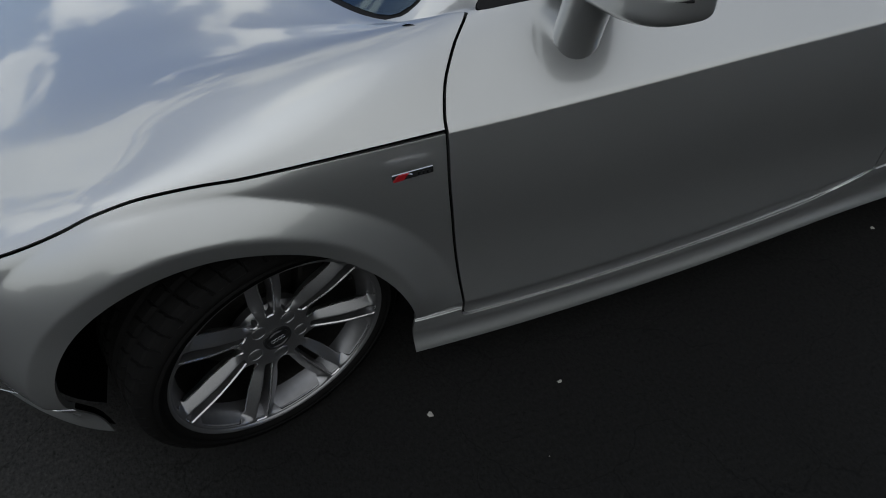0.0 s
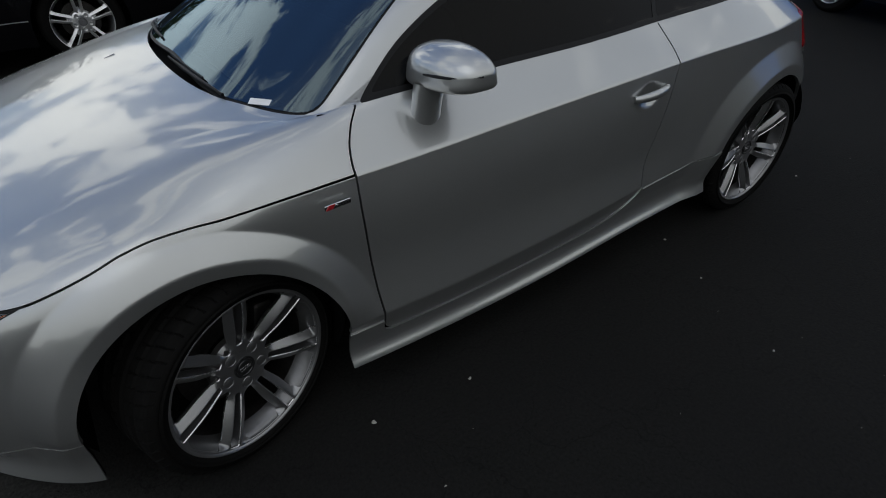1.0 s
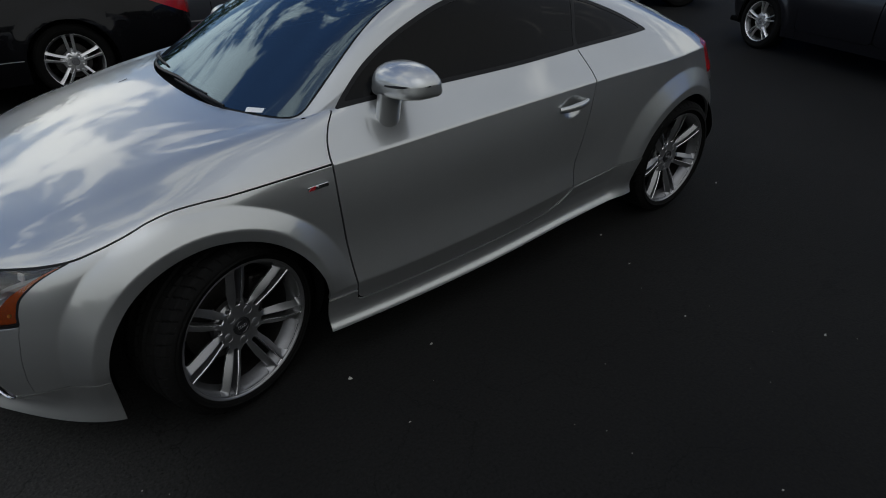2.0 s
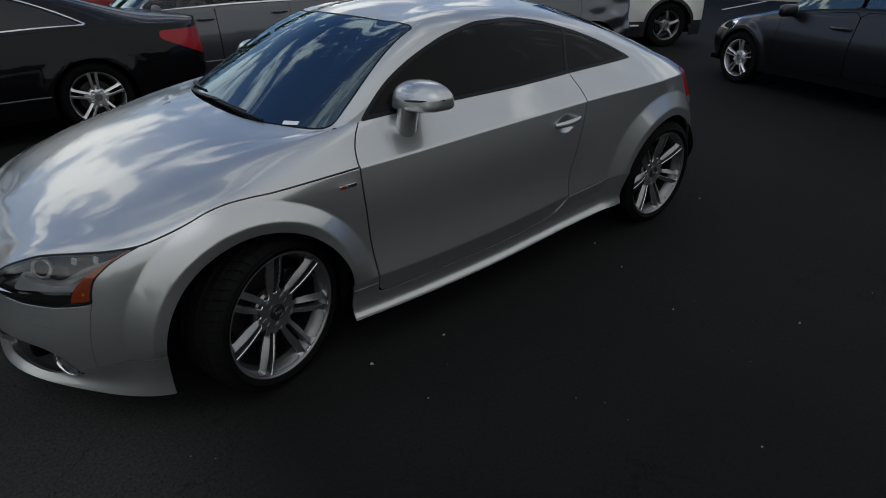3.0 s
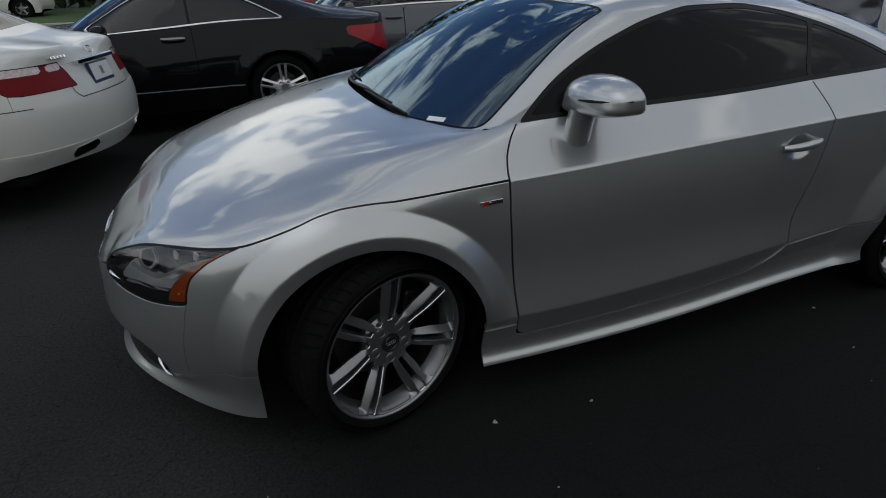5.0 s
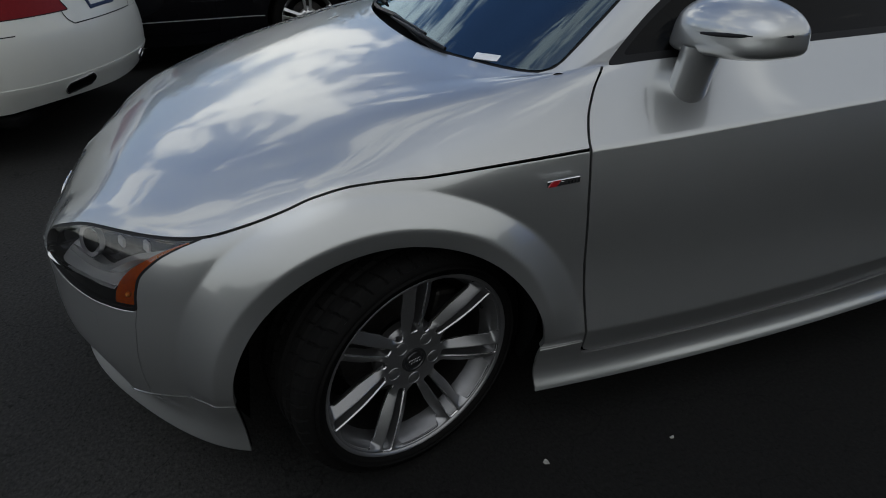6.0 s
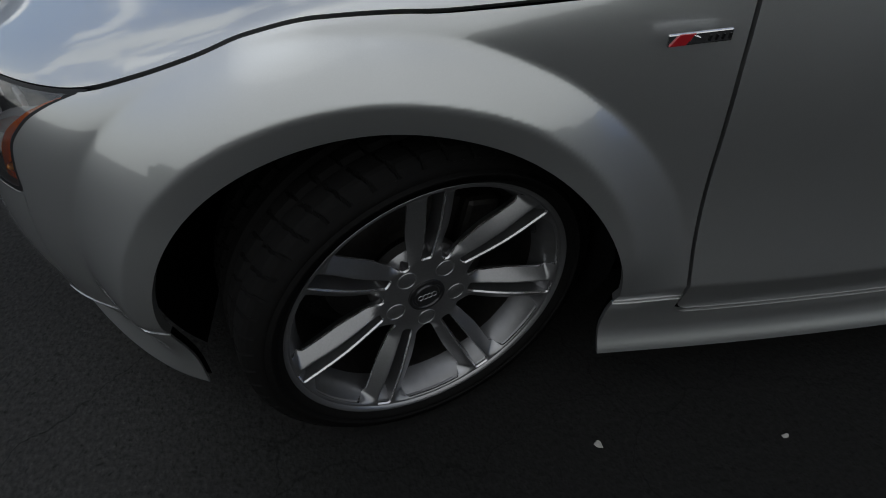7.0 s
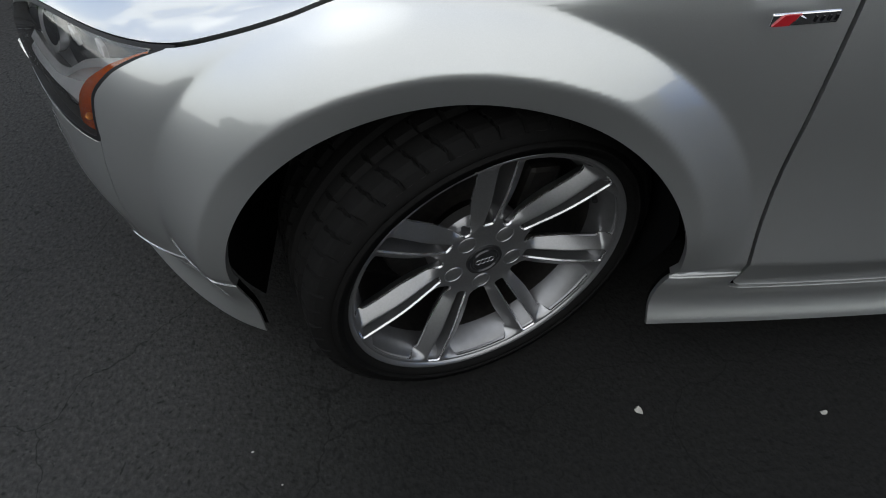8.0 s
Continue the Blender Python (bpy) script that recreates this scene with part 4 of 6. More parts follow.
def coupe_fittings():
    # wheel wells
    for cx, cz, a, b in ARCHES:
        for side in (-1, 1):
            bm = bmesh.new()
            n, inner = 40, 0.42
            rows = []
            for i in range(n + 1):
                t = radians(-18 + 216 * i / n)
                px, pz = cx + 1.02 * a * math.cos(t), max(cz + 1.03 * b * math.sin(t), 0.12)
                rows.append([bm.verts.new((px, side * yy, pz)) for yy in (0.815 + 0.070 * min(max((pz - 0.20) / 0.20, 0), 1), 0.70, inner)])
            for p, q in zip(rows, rows[1:]):
                for k in range(2):
                    bm.faces.new((p[k], q[k], q[k + 1], p[k + 1]) if side > 0 else (p[k + 1], q[k + 1], q[k], p[k]))
            bm.faces.new([r[2] for r in rows])
            part("wheel_well", bm, UNDER, coupe, "black wheel arch liner", smooth=40)
    bm = bmesh.new()
    box(bm, (1.70, 1.5, 0.06), (1.22, 0, 0.24), 0.02)
    box(bm, (1.15, 0.84, 0.06), (-0.20, 0, 0.24), 0.02)
    box(bm, (0.85, 0.84, 0.06), (2.50, 0, 0.26), 0.02)
    part("floor_pan", bm, UNDER, coupe)
    # wheels: the front pair is steered to the car's left
    for x, steer, phase, name in ((-0.013, 19.3, 88, "front_wheel"), (2.466, 0, 83, "rear_wheel")):
        wheel(name, coupe, pose(x, -0.779, 0.314, 1.3, 0, steer), 0.318, 0.255, 0.250, 7, ALLOY, phase=phase, sag=0.043, plate=True)
        wheel(name, coupe, pose(x, 0.779, 0.314, -1.3, 0, 180 + steer), 0.318, 0.255, 0.250, 7, ALLOY, phase=phase, fine=False, sag=0.043, plate=True)

    # mirrors
    for side in (1, -1):
        bm = bmesh.new()
        bmesh.ops.create_uvsphere(bm, u_segments=56, v_segments=40, radius=1.0)
        for q in bm.verts:
            px, py, pz = q.co
            a, up = math.atan2(py, px), math.asin(max(-1.0, min(1.0, pz))) / (math.pi / 2)
            # a dome above the indicator, upright walls below it and a flat underside
            wide = (1 - up**2.2) ** 0.5 if up > 0 else (1 - (-up) ** 4.5) ** 0.34
            e = 2.3 + 0.8 * max(0.0, -up + 0.3)
            c, d = math.cos(a), math.sin(a)
            rr = wide / (abs(c) ** e + abs(d) ** e) ** (1 / e)
            px, py = rr * c, rr * d
            zz = 0.068 * up if up > 0 else -0.052 * (-up) ** 0.85
            # blunt outer end, dome leaning inwards
            lean = 0.030 * max(up, 0) ** 1.5
            px = px * 0.092 if px < 0 else px * 0.062
            q.co = (0.712 + px + 0.03 * (0.5 + 0.5 * py), -side * (0.872 + py * 0.140 - lean), 1.030 + zz + 0.012 * py)
        mirror = part("wing_mirror", bm, SILVER, coupe, "silver wing mirror with a black indicator slot", smooth=60)
        bm = bmesh.new()
        pts = []
        for k in range(15):
            a = -0.02 + 1.0 * k / 14
            py = a
            pts.append((0.712 - 0.0935 * math.sqrt(max(0.0, 1 - abs(a) ** 2.2)) + 0.03 * (0.5 + 0.5 * py), -side * (0.872 + py * 0.142), 1.031 + 0.012 * py))
        tube(bm, pts, [0.0045 * math.sin(math.pi * (0.06 + 0.88 * k / 14)) ** 0.4 for k in range(15)], 8)
        part("indicator", bm, TRIM, mirror, "thin black indicator strip")
        bm = bmesh.new()
        box(bm, (0.006, 0.15, 0.075), (0.775, -side * 0.870, 1.028), 0.002, (0, 0, -side * 9))
        part("mirror_glass", bm, CHROME, mirror)
        bm = bmesh.new()
        rings = []
        for f, (cx, cy, cz, rx, ry) in enumerate(((0.662, 0.822, 0.870, 0.049, 0.037), (0.664, 0.825, 0.905, 0.047, 0.036), (0.668, 0.832, 0.950, 0.046, 0.036), (0.674, 0.840, 1.000, 0.048, 0.039))):
            rings.append([bm.verts.new((cx + rx * math.cos(a), -side * (cy + ry * math.sin(a)), cz)) for a in (2 * math.pi * k / 24 for k in range(24))])
        for p, q in zip(rings, rings[1:]):
            for k in range(24):
                bm.faces.new((p[k], p[(k + 1) % 24], q[(k + 1) % 24], q[k]))
        bmesh.ops.recalc_face_normals(bm, faces=bm.faces)
        part("mirror_stalk", bm, SILVER, mirror, smooth=50)

    # door handles
    for side in (1, -1):
        bm = bmesh.new()
        tube(bm, [(1.446 + 0.172 * k / 12, -side * (0.930 + 0.018 * math.sin(math.pi * k / 12) ** 0.6), 0.798 + 0.010 * k / 12) for k in range(13)],
             [0.010 + 0.004 * math.sin(math.pi * k / 12) for k in range(13)], 12, 1.15)
        part("door_handle", bm, SILVER, coupe, smooth=50)

    # chrome badge with a red corner on the wings
    for side in (1, -1):
        bm = bmesh.new()
        box(bm, (0.074, 0.004, 0.0145), (0.327, -side * 0.9245, 0.772), 0.0016, (0, -2.5, 0))
        badge = part("wing_badge", bm, CHROME, coupe, "small chrome badge with a red corner")
        bm = bmesh.new()
        made = bmesh.ops.create_cube(bm, size=1.0)["verts"]
        for q in made:
            q.co = (0.306 + q.co.x * 0.018 + q.co.z * 0.010, -side * (0.9270 - q.co.y * 0.003), 0.7715 + q.co.z * 0.0125 + q.co.x * 0.0008)
        bmesh.ops.recalc_face_normals(bm, faces=bm.faces)
        part("red_corner", bm, BADGE_RED, badge, "red slanted field")
        bm = bmesh.new()
        for k in range(4):
            box(bm, (0.0026, 0.0012, 0.0062), (0.338 + 0.0075 * k, -side * 0.9270, 0.7716 + 0.0004 * k), 0, (0, 8, 0))
        part("raised_marks", bm, TRIM, badge)
        bm = bmesh.new()
        box(bm, (0.010, 0.0016, 0.0085), (0.3205, -side * 0.9280, 0.7715), 0.001, (0, 22, 0))
        part("raised_sign", bm, CHROME, badge)

    # cowl, wipers, washer jets
    bm = bmesh.new()
    n = 24
    rows = []
    for i in range(n + 1):
        y = -0.62 + 1.24 * i / n
        c = 1 - (abs(y) / 0.748) ** 2
        xf, zf = 0.385 - 0.225 * max(c, 0) ** 0.55, 0.900 + 0.022 * c
        rows.append([bm.verts.new(p) for p in ((xf - 0.02, y, zf - 0.01), (xf + 0.03, y, zf - 0.004), (xf + 0.10, y, zf + 0.022), (xf + 0.12, y, zf - 0.06))])
    for p, q in zip(rows, rows[1:]):
        for k in range(3):
            bm.faces.new((p[k], p[k + 1], q[k + 1], q[k]))
    part("cowl_panel", bm, UNDER, coupe, "black plastic cowl under the windshield", smooth=50)
    for knots in (((0.178, -0.02, 0.962), (0.184, -0.18, 0.962), (0.196, -0.32, 0.958), (0.218, -0.46, 0.950)),
                  ((0.262, 0.58, 0.955), (0.236, 0.48, 0.962), (0.222, 0.36, 0.966), (0.214, 0.22, 0.968))):
        bm = bmesh.new()
        tube(bm, list(knots), [0.0035] + [0.006] * (len(knots) - 2) + [0.0045], 8)
        tube(bm, [(p[0] + 0.011, p[1] + 0.004, p[2] + 0.004) for p in knots[:-1]], 0.004, 6)
        part("wiper", bm, TRIM, coupe, "black wiper arm")
    for y in (0.25,):
        bm = bmesh.new()
        box(bm, (0.040, 0.006, 0.005), (0.030, y, 0.9265), 0.0015, (0, -10, 20))
        part("washer_jet", bm, LAMP_DARK, coupe)
    # aerial
    bm = bmesh.new()
    box(bm, (0.06, 0.03, 0.016), (1.98, 0, 1.307), 0.006, (0, 14, 0))
    tube(bm, [(1.98, 0, 1.31), (2.10, 0, 1.40)], [0.005, 0.002], 8)
    part("aerial", bm, TRIM, coupe, "short black roof aerial")
    # nose emblem: four interlocked chrome rings
    bm = bmesh.new()
    for k in range(4):
        n0 = len(bm.verts)
        lathe(bm, [(0.0245, 0.0), (0.0265, 0.0025), (0.0285, 0.0), (0.0265, -0.003)], 28, True)
        bm.verts.ensure_lookup_table()
        bmesh.ops.transform(bm, matrix=pose(-0.859 + 0.8 * ((k - 1.5) * 0.040) ** 2, (k - 1.5) * 0.040, 0.548, -27, 0, -90), verts=bm.verts[n0:])
    part("nose_emblem", bm, CHROME, coupe, "chrome ring emblem", smooth=60)
    # fins and the small side bulb behind the lamp's cover
    for side in (-1, 1):
        for px, py, pz, tall in ((-0.562, 0.706, 0.674, 0.024), (-0.506, 0.757, 0.680, 0.026)):
            bm = bmesh.new()
            box(bm, (0.018, 0.007, tall), (px, side * py, pz), 0.002, (0, 24, 50 * side))
            part("lamp_fin", bm, LAMP_SILVER, coupe, "small chrome fin in the headlamp")
        bm = bmesh.new()
        bmesh.ops.create_uvsphere(bm, u_segments=16, v_segments=10, radius=0.006)
        bmesh.ops.translate(bm, verts=bm.verts, vec=(-0.5690, side * 0.7585, 0.5765))
        part("side_bulb", bm, BULB, coupe, "small orange side bulb", smooth=60)
        # projector lens in its chrome ring
        aim = Vector((-0.66, side * 0.62, 0.30)).normalized().to_track_quat("Z", "Y").to_matrix().to_4x4()
        at = Matrix.Translation((-0.645, side * 0.600, 0.635))
        bm = bmesh.new()
        lathe(bm, [(0.0, 0.016), (0.012, 0.0145), (0.021, 0.009), (0.027, 0.0), (0.027, -0.01)], 28)
        bmesh.ops.transform(bm, matrix=at @ aim @ pose(0, 0, 0, 90, 0, 0), verts=bm.verts)
        part("projector_lens", bm, TINT, coupe, "dark glass projector lens", smooth=60)
        bm = bmesh.new()
        lathe(bm, [(0.027, -0.006), (0.028, 0.003), (0.031, 0.005), (0.036, 0.0), (0.038, -0.012)], 28)
        bmesh.ops.transform(bm, matrix=at @ aim @ pose(0, 0, 0, 90, 0, 0), verts=bm.verts)
        part("projector_ring", bm, LAMP_SILVER, coupe, "silver ring round the projector lens", smooth=60)
    # fog lamps and washer covers in the bumper
    for side in (-1, 1):
        bm = bmesh.new()
        lathe(bm, [(0.043, -0.004), (0.0445, 0.002), (0.046, 0.003), (0.048, 0.0), (0.048, -0.03), (0.043, -0.03)], 36, True)
        m = pose(-0.683, side * 0.612, 0.268, 0, 0, -64 if side < 0 else -116) @ Matrix.Diagonal((1.45, 1, 1.0, 1))
        bmesh.ops.transform(bm, matrix=m, verts=bm.verts)
        fog = part("fog_lamp", bm, CHROME, coupe, "fog lamp in a chrome ring", smooth=50)
        bm = bmesh.new()
        lathe(bm, [(0.0, -0.010), (0.02, -0.011), (0.043, -0.016), (0.043, -0.03)], 28)
        bmesh.ops.transform(bm, matrix=m, verts=bm.verts)
        part("lamp_glass", bm, TRIM, fog, "dark fog lamp glass", smooth=60)
    # cabin
    bm = bmesh.new()
    box(bm, (0.55, 1.36, 0.20), (0.66, 0, 0.86), 0.06, (0, 6, 0))
    box(bm, (0.20, 0.34, 0.07), (0.74, -0.36, 0.965), 0.03)
    part("dashboard", bm, CLOTH, coupe, "black dashboard", smooth=50)
    bm = bmesh.new()
    lathe(bm, [(0.165, 0.0), (0.178, 0.012), (0.19, 0.0), (0.178, -0.012)], 36, True)
    bmesh.ops.transform(bm, matrix=pose(0.98, -0.36, 0.90, 20, 0, 90), verts=bm.verts)
    part("steering_wheel", bm, CLOTH, coupe, smooth=60)
    for y in (-0.36, 0.36):
        bm = bmesh.new()
        box(bm, (0.50, 0.48, 0.16), (1.30, y, 0.46), 0.06)
        box(bm, (0.14, 0.46, 0.60), (1.60, y, 0.75), 0.06, (0, 16, 0))
        box(bm, (0.09, 0.26, 0.16), (1.72, y, 1.08), 0.04, (0, 10, 0))
        part("seat", bm, CLOTH, coupe, "black bucket seat", smooth=50)
    bm = bmesh.new()
    box(bm, (0.020, 0.070, 0.002), (0, 0, 0), 0)
    lie = Vector((-0.40, -0.32, 0.86)).to_track_quat("Z", "X").to_matrix().to_4x4()
    bmesh.ops.transform(bm, matrix=pose(0.284, -0.585, 0.951) @ lie, verts=bm.verts)
    part("windshield_label", bm, LAMP_GREY, coupe, "white label low in the windshield")


coupe_fittings()


# ---- ground ----
def asphalt():
    m = bpy.data.materials.new("fresh_asphalt")
    m.use_nodes = True
    nt = m.node_tree
    p = nt.nodes["Principled BSDF"]
    n, link = nt.nodes.new, nt.links.new
    tc = n("ShaderNodeTexCoord")
    fine, broad, stone = n("ShaderNodeTexNoise"), n("ShaderNodeTexNoise"), n("ShaderNodeTexVoronoi")
    fine.inputs["Scale"].default_value, fine.inputs["Detail"].default_value = 90.0, 8.0
    broad.inputs["Scale"].default_value, broad.inputs["Detail"].default_value = 0.7, 6.0
    stone.inputs["Scale"].default_value = 130.0
    for t in (fine, broad, stone):
        link(tc.outputs["Object"], t.inputs["Vector"])
    ramp = n("ShaderNodeMapRange")
    ramp.inputs["From Min"].default_value, ramp.inputs["From Max"].default_value = 0.3, 0.7
    ramp.inputs["To Min"].default_value, ramp.inputs["To Max"].default_value = 0.62, 1.38
    link(fine.outputs["Fac"], ramp.inputs["Value"])
    ramp2 = n("ShaderNodeMapRange")
    ramp2.inputs["From Min"].default_value, ramp2.inputs["From Max"].default_value = 0.3, 0.7
    ramp2.inputs["To Min"].default_value, ramp2.inputs["To Max"].default_value = 0.75, 1.3
    link(broad.outputs["Fac"], ramp2.inputs["Value"])
    mul, mul2 = n("ShaderNodeMath"), n("ShaderNodeVectorMath")
    mul.operation, mul2.operation = "MULTIPLY", "MULTIPLY"
    link(ramp.outputs[0], mul.inputs[0]), link(ramp2.outputs[0], mul.inputs[1])
    # pale aggregate shows here and there, and fine cracks run through the seal
    chip, chips = n("ShaderNodeTexVoronoi"), n("ShaderNodeMapRange")
    chip.inputs["Scale"].default_value = 75.0
    chips.inputs["From Min"].default_value, chips.inputs["From Max"].default_value = 0.22, 0.12
    chips.inputs["To Min"].default_value, chips.inputs["To Max"].default_value = 1.0, 1.3
    crack, gap, warp = n("ShaderNodeTexVoronoi"), n("ShaderNodeMapRange"), n("ShaderNodeVectorMath")
    crack.feature, crack.inputs["Scale"].default_value = "DISTANCE_TO_EDGE", 1.7
    gap.inputs["From Min"].default_value, gap.inputs["From Max"].default_value = 0.0, 0.006
    gap.inputs["To Min"].default_value = 0.45
    warp.operation = "MULTIPLY_ADD"
    warp.inputs[1].default_value = (0.5, 0.5, 0.5)
    swirl = n("ShaderNodeTexNoise")
    swirl.inputs["Scale"].default_value, swirl.inputs["Detail"].default_value = 2.5, 5.0
    link(tc.outputs["Object"], swirl.inputs["Vector"]), link(swirl.outputs["Color"], warp.inputs[0]), link(tc.outputs["Object"], warp.inputs[2])
    link(warp.outputs[0], crack.inputs["Vector"]), link(tc.outputs["Object"], chip.inputs["Vector"])
    link(chip.outputs["Distance"], chips.inputs["Value"]), link(crack.outputs["Distance"], gap.inputs["Value"])
    m3, m4 = n("ShaderNodeMath"), n("ShaderNodeMath")
    m3.operation = m4.operation = "MULTIPLY"
    # small dark pits between the stones
    pit, pits, m6 = n("ShaderNodeTexVoronoi"), n("ShaderNodeMapRange"), n("ShaderNodeMath")
    pit.inputs["Scale"].default_value = 46.0
    pits.inputs["From Min"].default_value, pits.inputs["From Max"].default_value = 0.10, 0.26
    pits.inputs["To Min"].default_value, pits.inputs["To Max"].default_value = 0.5, 1.0
    m6.operation = "MULTIPLY"
    link(warp.outputs[0], pit.inputs["Vector"]), link(pit.outputs["Distance"], pits.inputs["Value"])
    link(chips.outputs[0], m6.inputs[0]), link(pits.outputs[0], m6.inputs[1])
    link(mul.outputs[0], m3.inputs[0]), link(m6.outputs[0], m3.inputs[1])
    link(m3.outputs[0], m4.inputs[0]), link(gap.outputs[0], m4.inputs[1])
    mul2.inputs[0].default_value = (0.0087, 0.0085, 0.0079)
    # the asphalt turns paler ahead of the parked coupe, slightly darker elsewhere
    where, paler, m5, ragged = n("ShaderNodeSeparateXYZ"), n("ShaderNodeMapRange"), n("ShaderNodeMath"), n("ShaderNodeMath")
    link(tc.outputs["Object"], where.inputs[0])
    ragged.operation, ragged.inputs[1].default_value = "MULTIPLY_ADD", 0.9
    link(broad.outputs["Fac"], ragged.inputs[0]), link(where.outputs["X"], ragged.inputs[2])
    paler.interpolation_type = "SMOOTHSTEP"
    paler.inputs["From Min"].default_value, paler.inputs["From Max"].default_value = 0.45, -0.25
    paler.inputs["To Min"].default_value, paler.inputs["To Max"].default_value = 0.9, 3.0
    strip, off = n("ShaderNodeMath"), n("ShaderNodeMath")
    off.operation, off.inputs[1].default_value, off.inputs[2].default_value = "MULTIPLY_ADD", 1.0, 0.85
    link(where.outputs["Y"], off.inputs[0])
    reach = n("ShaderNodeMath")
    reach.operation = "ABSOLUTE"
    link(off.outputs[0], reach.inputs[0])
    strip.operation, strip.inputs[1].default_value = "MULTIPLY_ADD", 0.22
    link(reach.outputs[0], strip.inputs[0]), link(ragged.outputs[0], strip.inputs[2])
    link(strip.outputs[0], paler.inputs["Value"])
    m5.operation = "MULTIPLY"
    link(m4.outputs[0], m5.inputs[0]), link(paler.outputs[0], m5.inputs[1])
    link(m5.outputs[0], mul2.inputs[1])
    link(mul2.outputs[0], p.inputs["Base Color"])
    p.inputs["Roughness"].default_value = 0.85
    p.inputs["Specular IOR Level"].default_value = 0.15
    bump, bump2 = n("ShaderNodeBump"), n("ShaderNodeBump")
    bump.inputs["Strength"].default_value, bump.inputs["Distance"].default_value = 0.35, 0.003
    link(stone.outputs["Distance"], bump.inputs["Height"])
    bump2.inputs["Strength"].default_value, bump2.inputs["Distance"].default_value = 0.3, 0.004
    link(fine.outputs["Fac"], bump2.inputs["Height"])
    link(bump.outputs[0], bump2.inputs["Normal"])
    link(bump2.outputs[0], p.inputs["Normal"])
    return m


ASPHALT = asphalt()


def ground():
    bm = bmesh.new()
    r = 900
    q = [bm.verts.new((x, y, 0)) for x, y in ((-r, -r), (r, -r), (r, r), (-r, r))]
    bm.faces.new(q)
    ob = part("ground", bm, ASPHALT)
    tagged(ob, "dark sealed asphalt car park", "ground", kind="structure")


ground()


# ---- other cars ----
def parked_car(name, label, at, paint, nose, base, tail, width, belt, hood, cowl, roof_front, roof_rear, deck, tail_z, wheel_r, rim, spokes, pillars, doors,
               alloy=ALLOY_DARK, pane=None, chrome=False, twin=False, glass_low=0.10, group="parked cars", handles=(), tail_lamp=None, head_lamp=None, plate=False, steps=1.0, cladding=False, tail_low=0.28, lamp_slope=0.0, window_end=5.93, handle_paint=None, rib=1.0, dent=0.0, wedge=None, sill_z=0.36, tail_in=0.0, post=0.025):
    """A road car in its own frame: front axle at x 0, tail towards +x, its left side at -y. belt: heights at the windshield's foot and at the tail;
    cowl, roof_front, roof_rear, deck: (x, z) along the middle."""
    car = thing(name, label, "car", group, at)
    h, pane = width / 2, pane or TINT
    xs = [nose, nose + 0.24, 0.0, cowl[0] + 0.22, roof_front[0] + 0.18, roof_rear[0], deck[0] - 0.05, tail - 0.24, tail]
    ys = [0, -(h - 0.20), -(h - 0.01), -h, -h, -h, -(h - 0.01), -(h - 0.17), 0]

    def low(z_nose, z_side, z_tail, inset, ends):
        zs = [z_nose, z_nose, z_side, z_side, z_side, z_side, z_side + 0.3 * (z_tail - z_side), z_tail, z_tail]
        return [(x + (ends if i < 2 else -ends if i > 6 else 0), y + (inset if y else 0), z) for i, (x, y, z) in enumerate(zip(xs, ys, zs))]

    bottom = low(0.22, 0.20, tail_low, 0.03, 0.06)
    lower = low(0.36, 0.36, 0.42, 0.005, 0.0)
    bulge = low(0.52, 0.60, 0.62, -0.004, -0.01)
    hood0 = hood - 0.20
    shoulder = [(nose + 0.04, 0, hood0), (nose + 0.30, -(h - 0.24), hood0 + 0.05), (0.0, -(h - 0.05), hood - 0.03), (xs[3], -(h - 0.055), belt[0]), (xs[4], -(h - 0.06), belt[0] + 0.25 * (belt[1] - belt[0])),
                (xs[5], -(h - 0.06), belt[0] + 0.7 * (belt[1] - belt[0])), (xs[6], -(h - 0.07), belt[1]), (tail - 0.24 - 0.6 * tail_in, -(h - 0.22), belt[1] - 0.05), (tail - 0.02 - tail_in, 0, belt[1] - 0.07)]
    rail = [(nose + 0.10, 0, hood0 + 0.06), (nose + 0.40, -h * 0.5, hood - 0.08), (0.0, -h * 0.6, hood + 0.03), (cowl[0] + 0.17, -(h - 0.16), belt[0] + 0.035), (roof_front[0] + 0.12, -(h - 0.33), roof_front[1] - 0.055),
            (roof_rear[0] - 0.02, -(h - 0.33), roof_rear[1] - 0.06), (deck[0] - 0.02, -(h - 0.20), deck[1] - 0.015), (tail - 0.16 - 0.8 * tail_in, -(h - 0.34), tail_z - 0.02), (tail - 0.05 - tail_in, 0, tail_z - 0.03)]
    middle = [(nose + 0.16, 0, hood0 + 0.10), (nose + 0.42, 0, hood - 0.05), (0.0, 0, hood + 0.055), (cowl[0], 0, cowl[1]), (roof_front[0], 0, roof_front[1]),
              (roof_rear[0], 0, roof_rear[1]), (deck[0] + 0.06, 0, deck[1] + 0.02), (tail - 0.14 - tail_in, 0, tail_z), (tail - 0.09 - tail_in, 0, tail_z - 0.01)]
    n = lambda k: max(3, int(k * steps))
    arches = ((0.0, wheel_r, wheel_r + 0.045, wheel_r + 0.045), (base, wheel_r, wheel_r + 0.045, wheel_r + 0.045))

